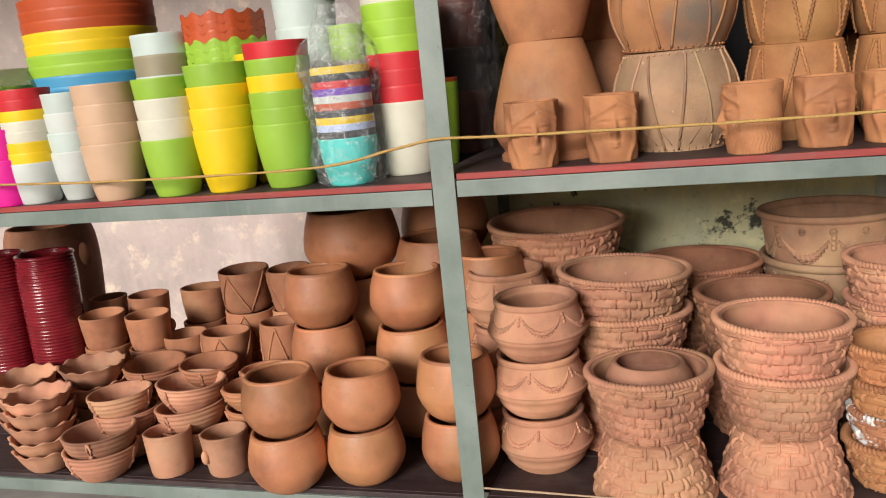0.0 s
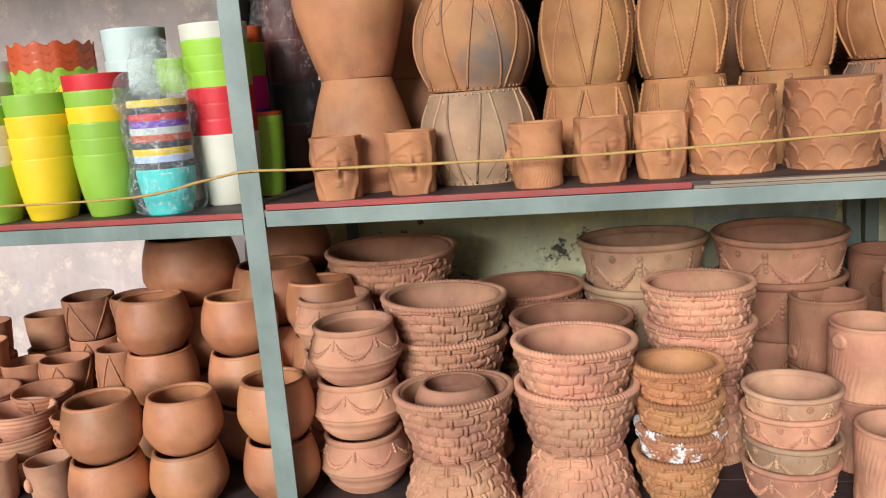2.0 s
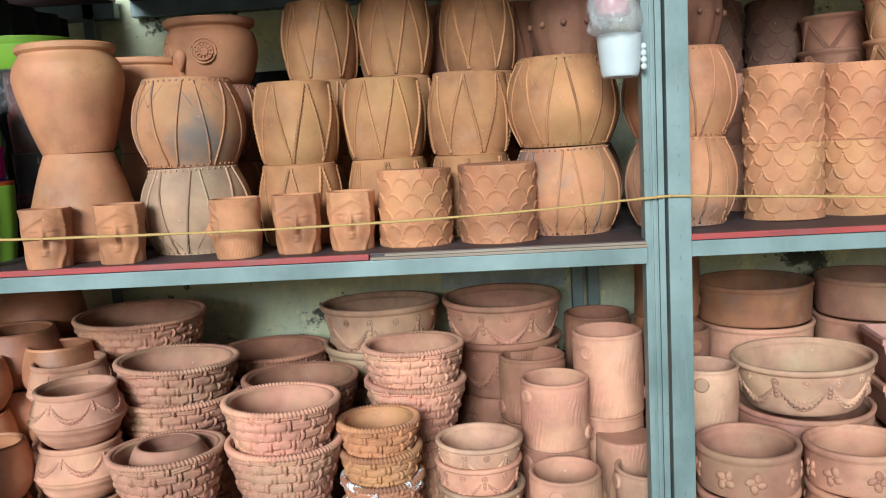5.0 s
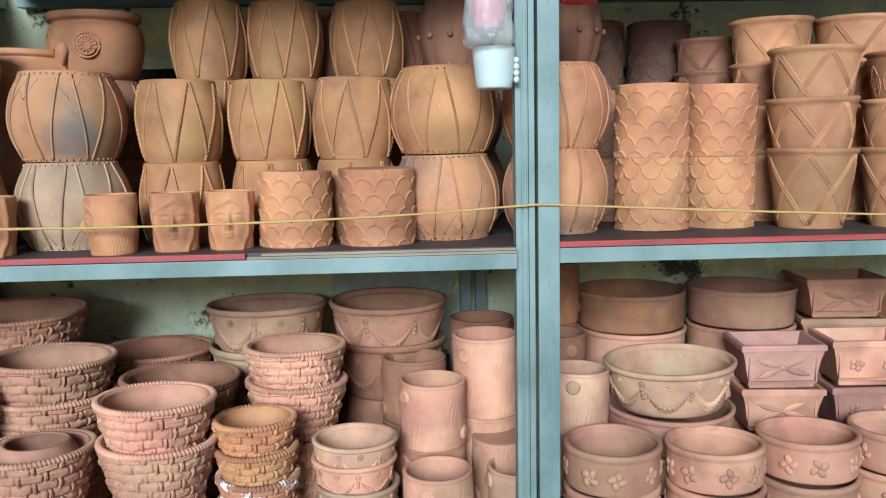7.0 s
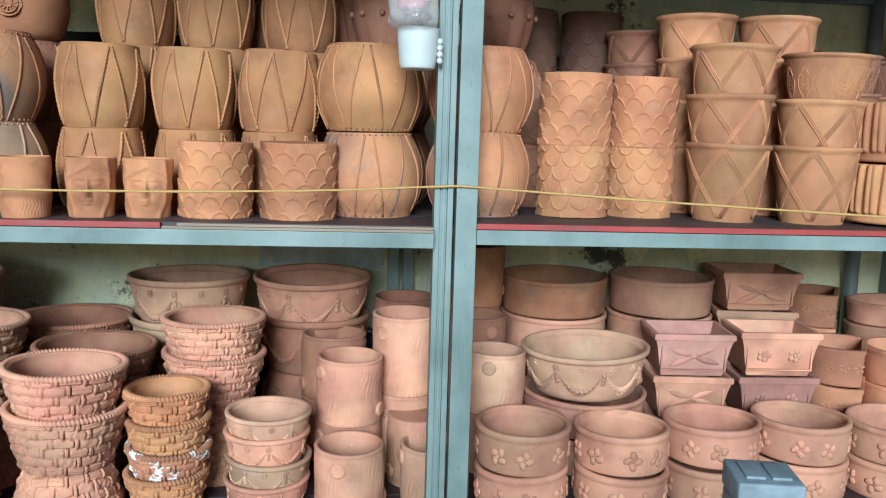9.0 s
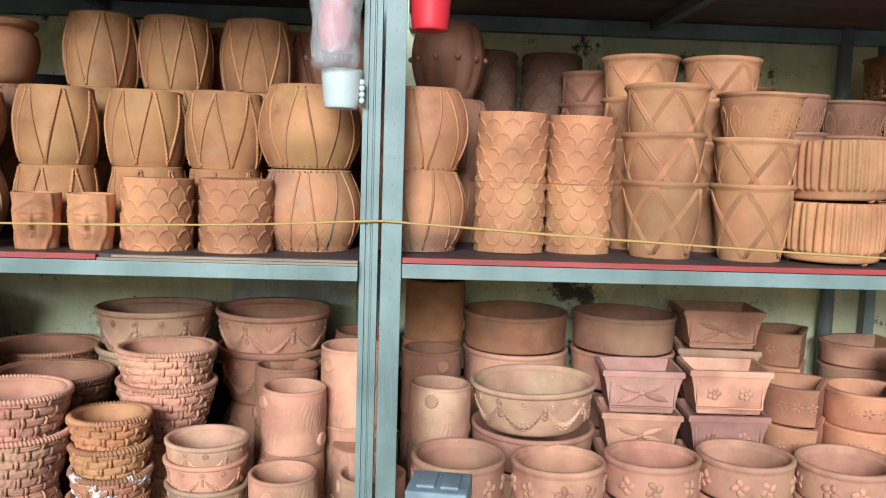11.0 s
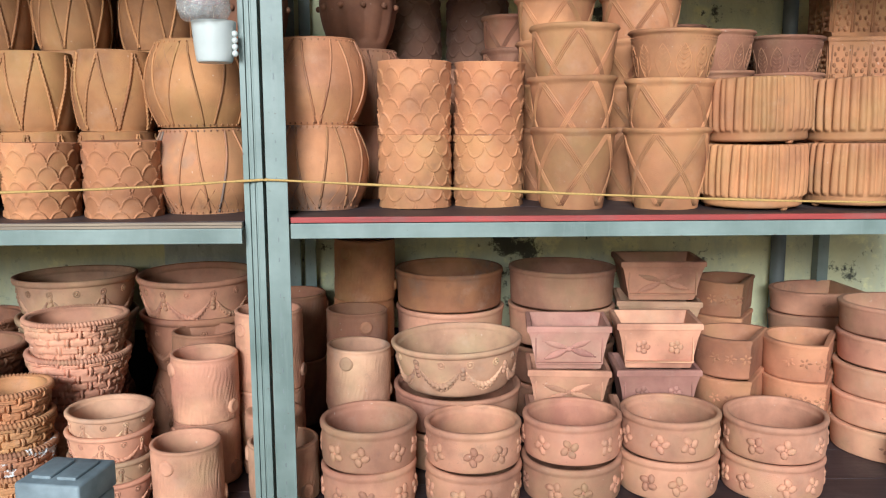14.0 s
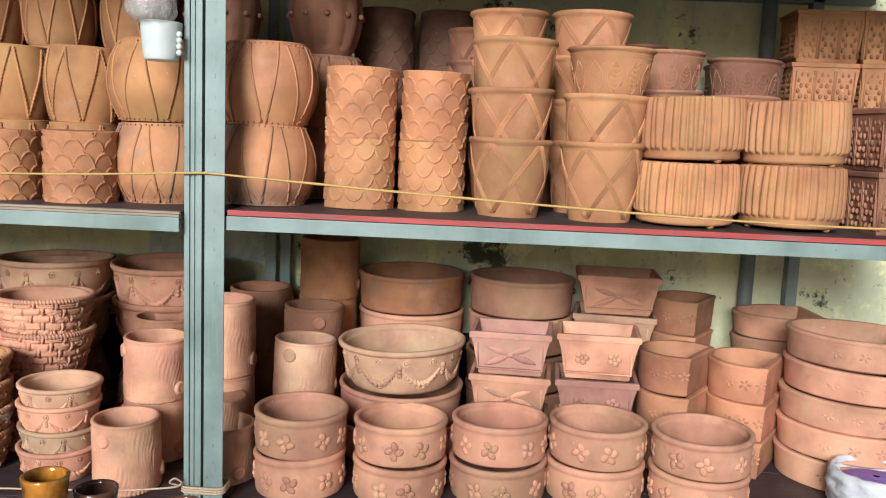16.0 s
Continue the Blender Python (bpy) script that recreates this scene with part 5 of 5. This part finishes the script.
bag("green_bag", (-1.22, 0.19, Z_LEFT + 0.001), [(0.085, 0.0), (0.100, 0.05), (0.105, 0.20), (0.100, 0.29), (0.07, 0.32)], FILM_GREEN, "green tinted plastic bag over a stack of pots", 11, 0.012)

# hanging things by the double post
mug = thing("hanging_mug", 1, lambda: [("mug_body", shell(resample([(0.030, 0), (0.036, 0.004), (0.040, 0.03), (0.045, 0.082)], 6), 0.004, 40, None, 0.003, 3), 0), *[("bead", blob((0.046, 0.0, 0.018 + 0.013 * k), 0.007, 0.007, 0.007, 8, 5), 0) for k in range(4)]],
            (1.365, 0.010, 1.523, 0.08), "small white ceramic planter hanging from the post", "hanging pot", "", [WHITE_CERAMIC], turn=-15, tilt=1)
part("hanging_cord", tube([(0, 0, 0.078), (0.002, 0.0, 0.20), (0.004, 0.0, 0.352)], 0.0012, 5), TWINE, mug, "thin cord")
bag("hanging_bag", (1.352, -0.012, 1.605), [(0.040, 0.0), (0.052, 0.02), (0.050, 0.09), (0.052, 0.16), (0.040, 0.23), (0.012, 0.275)], FILM_MILK, "milky plastic bag hanging with pink packets inside", 8, 0.007)
pk = tagged(new("pink_packet", mesh_of("pink_packet", *crumpled(0, [(0.020, 0.0), (0.034, 0.01), (0.036, 0.10), (0.026, 0.14)], 40, 5, 0.006))), "pink wrapped packet inside the hanging bag", "packet")
pk.data.materials.append(PAPER)
pk.location = (1.352, -0.012, 1.640)
redpot = thing("hanging_red_pot", 1, lambda: [("pot_body", shell(resample([(0.034, 0), (0.040, 0.004), (0.044, 0.05), (0.048, 0.10)], 6), 0.003, 40, None, 0.002, 3), 0), ("slotted_band", join([box(-0.034 + 0.006 * i, -0.031 + 0.006 * i, -0.045, -0.030, 0.03, 0.055, 0.0005) for i in range(5)]), 0)],
      (1.553, 0.066, 1.705, 0.1), "glossy red plastic pot hanging from the shelf overhead", "hanging pot", "", [PL["red"]], tilt=1)
part("hanging_cord", tube([(0, 0, 0.095), (0, 0, 0.17)], 0.0012, 5), TWINE, redpot, "thin cord")


# cords across the shelf front
def sagging(points, r, material, label, name="guard_cord", turns=((0, 0),)):
    path = resample(points, 10)
    ob = new(name, mesh_of(name, *tube(path, r, 8, 1100.0, depth=0.2)))
    ob.data.materials.append(material)
    return tagged(ob, label, "cord")


sagging([(-1.80, -0.006, 1.25), (-1.065, -0.022, 1.236), (-0.768, -0.026, 1.228), (-0.293, -0.030, 1.228), (-0.12, -0.012, 1.252), (-0.049, -0.004, 1.264), (-0.02, -0.005, 1.266), (0.003, -0.004, 1.266), (0.165, -0.012, 1.262), (0.65, -0.014, 1.258), (1.10, -0.008, 1.266), (1.405, 0.018, 1.280), (1.46, 0.021, 1.282), (1.506, 0.021, 1.280), (2.0, 0.018, 1.254), (2.54, 0.014, 1.232), (2.95, 0.016, 1.226), (3.29, 0.02, 1.24)],
        0.0027, CORD, "yellow twisted cord strung along the shelf front")
for k in range(3):
    ring = [(1.4565 + 0.051 * math.copysign(abs(math.cos(a)) ** 0.35, math.cos(a)), 0.049 + 0.0285 * math.copysign(abs(math.sin(a)) ** 0.35, math.sin(a)), 0.535 + 0.0058 * k + 0.003 * math.sin(a)) for a in [TAU * i / 40 for i in range(40)]]
    tw = new("post_twine", mesh_of("post_twine", *tube(ring, 0.003, 6, 900.0, True)))
    tw.data.materials.append(TWINE)
    tagged(tw, "jute twine wound round the double post", "cord", "twine windings")
sagging([(1.404, 0.020, 0.548), (1.385, 0.006, 0.560), (1.398, 0.004, 0.572), (1.410, 0.012, 0.556), (1.372, 0.0, 0.548), (1.20, -0.012, 0.538), (0.8, -0.014, 0.525), (0.4, -0.012, 0.522), (0.003, -0.008, 0.53)], 0.0022, TWINE, "jute twine tied low between the posts", "low_twine")

# bag of purple powder on the lower shelf
sackob = tagged(new("powder_sack"), "open white plastic bag filled with purple powder", "bag")
sackob.location = (3.085, 0.205, Z_LOW)
part("bag_film", crumpled(0, [(0.070, 0.0), (0.098, 0.02), (0.108, 0.06), (0.112, 0.088), (0.112, 0.106), (0.102, 0.116), (0.092, 0.104)], 60, 4, 0.010), FILM_WHITE, sackob)
part("powder", crumpled(0, [(0.060, 0.0), (0.086, 0.01), (0.092, 0.075), (0.06, 0.092), (0.01, 0.098)], 40, 6, 0.004), PURPLE, sackob, "purple powder")

# low stand between the camera and the racks
stand = tagged(new("display_stand"), "narrow wooden display stand in front of the racks", "stand")
part("stand_top", box(1.18, 2.35, -1.34, -1.10, 0.955, 0.98, 0.003), TABLEWOOD, stand, smooth=False)
for x in (1.21, 2.29):
    for y in (-1.32, -1.15):
        part("leg", box(x, x + 0.035, y, y + 0.035, 0, 0.954, 0.002), TABLEWOOD, stand, smooth=False)


def grey_box(x, y, w, h, turn):
    ob = tagged(new("lidded_box"), "blue-grey lidded square box on the stand", "box", "lidded boxes")
    ob.matrix_basis = pose(x, y, 0.98, 0, 0, turn)
    part("box_body", box(-w / 2, w / 2, -w / 2, w / 2, 0, h - 0.022, 0.003), GREYBOX, ob)
    part("lid", join([box(-w / 2 - 0.001, w / 2 + 0.001, -w / 2 - 0.001, w / 2 + 0.001, h - 0.0215, h - 0.003, 0.002), box(-w * 0.36, -w * 0.05, -w * 0.33, w * 0.33, h - 0.0035, h - 0.001, 0.0008), box(w * 0.05, w * 0.36, -w * 0.33, w * 0.33, h - 0.0035, h - 0.001, 0.0008)]), GREYBOX, ob)


grey_box(1.541, -1.222, 0.045, 0.186, -10)
grey_box(1.440, -1.20, 0.034, 0.142, -8)
for x, y, h, m in ((1.771, -1.280, 0.148, GLAZE_AMBER), (1.795, -1.245, 0.125, GLAZE_BROWN), (1.865, -1.260, 0.122, GLAZE_BROWN), (1.910, -1.260, 0.118, GLAZE_AMBER)):
    thing("glazed_cup", h, lambda h=h: [("glazed_cup", shell(resample([(0.013, 0), (0.016, h * 0.5), (0.014, h * 0.8), (0.017, h)], 6), 0.003, 32, None, 0.004, 3), 0)], (x, y, 0.98, h), "slim glossy amber and brown glazed cup", "cup", "glazed cups", [m])
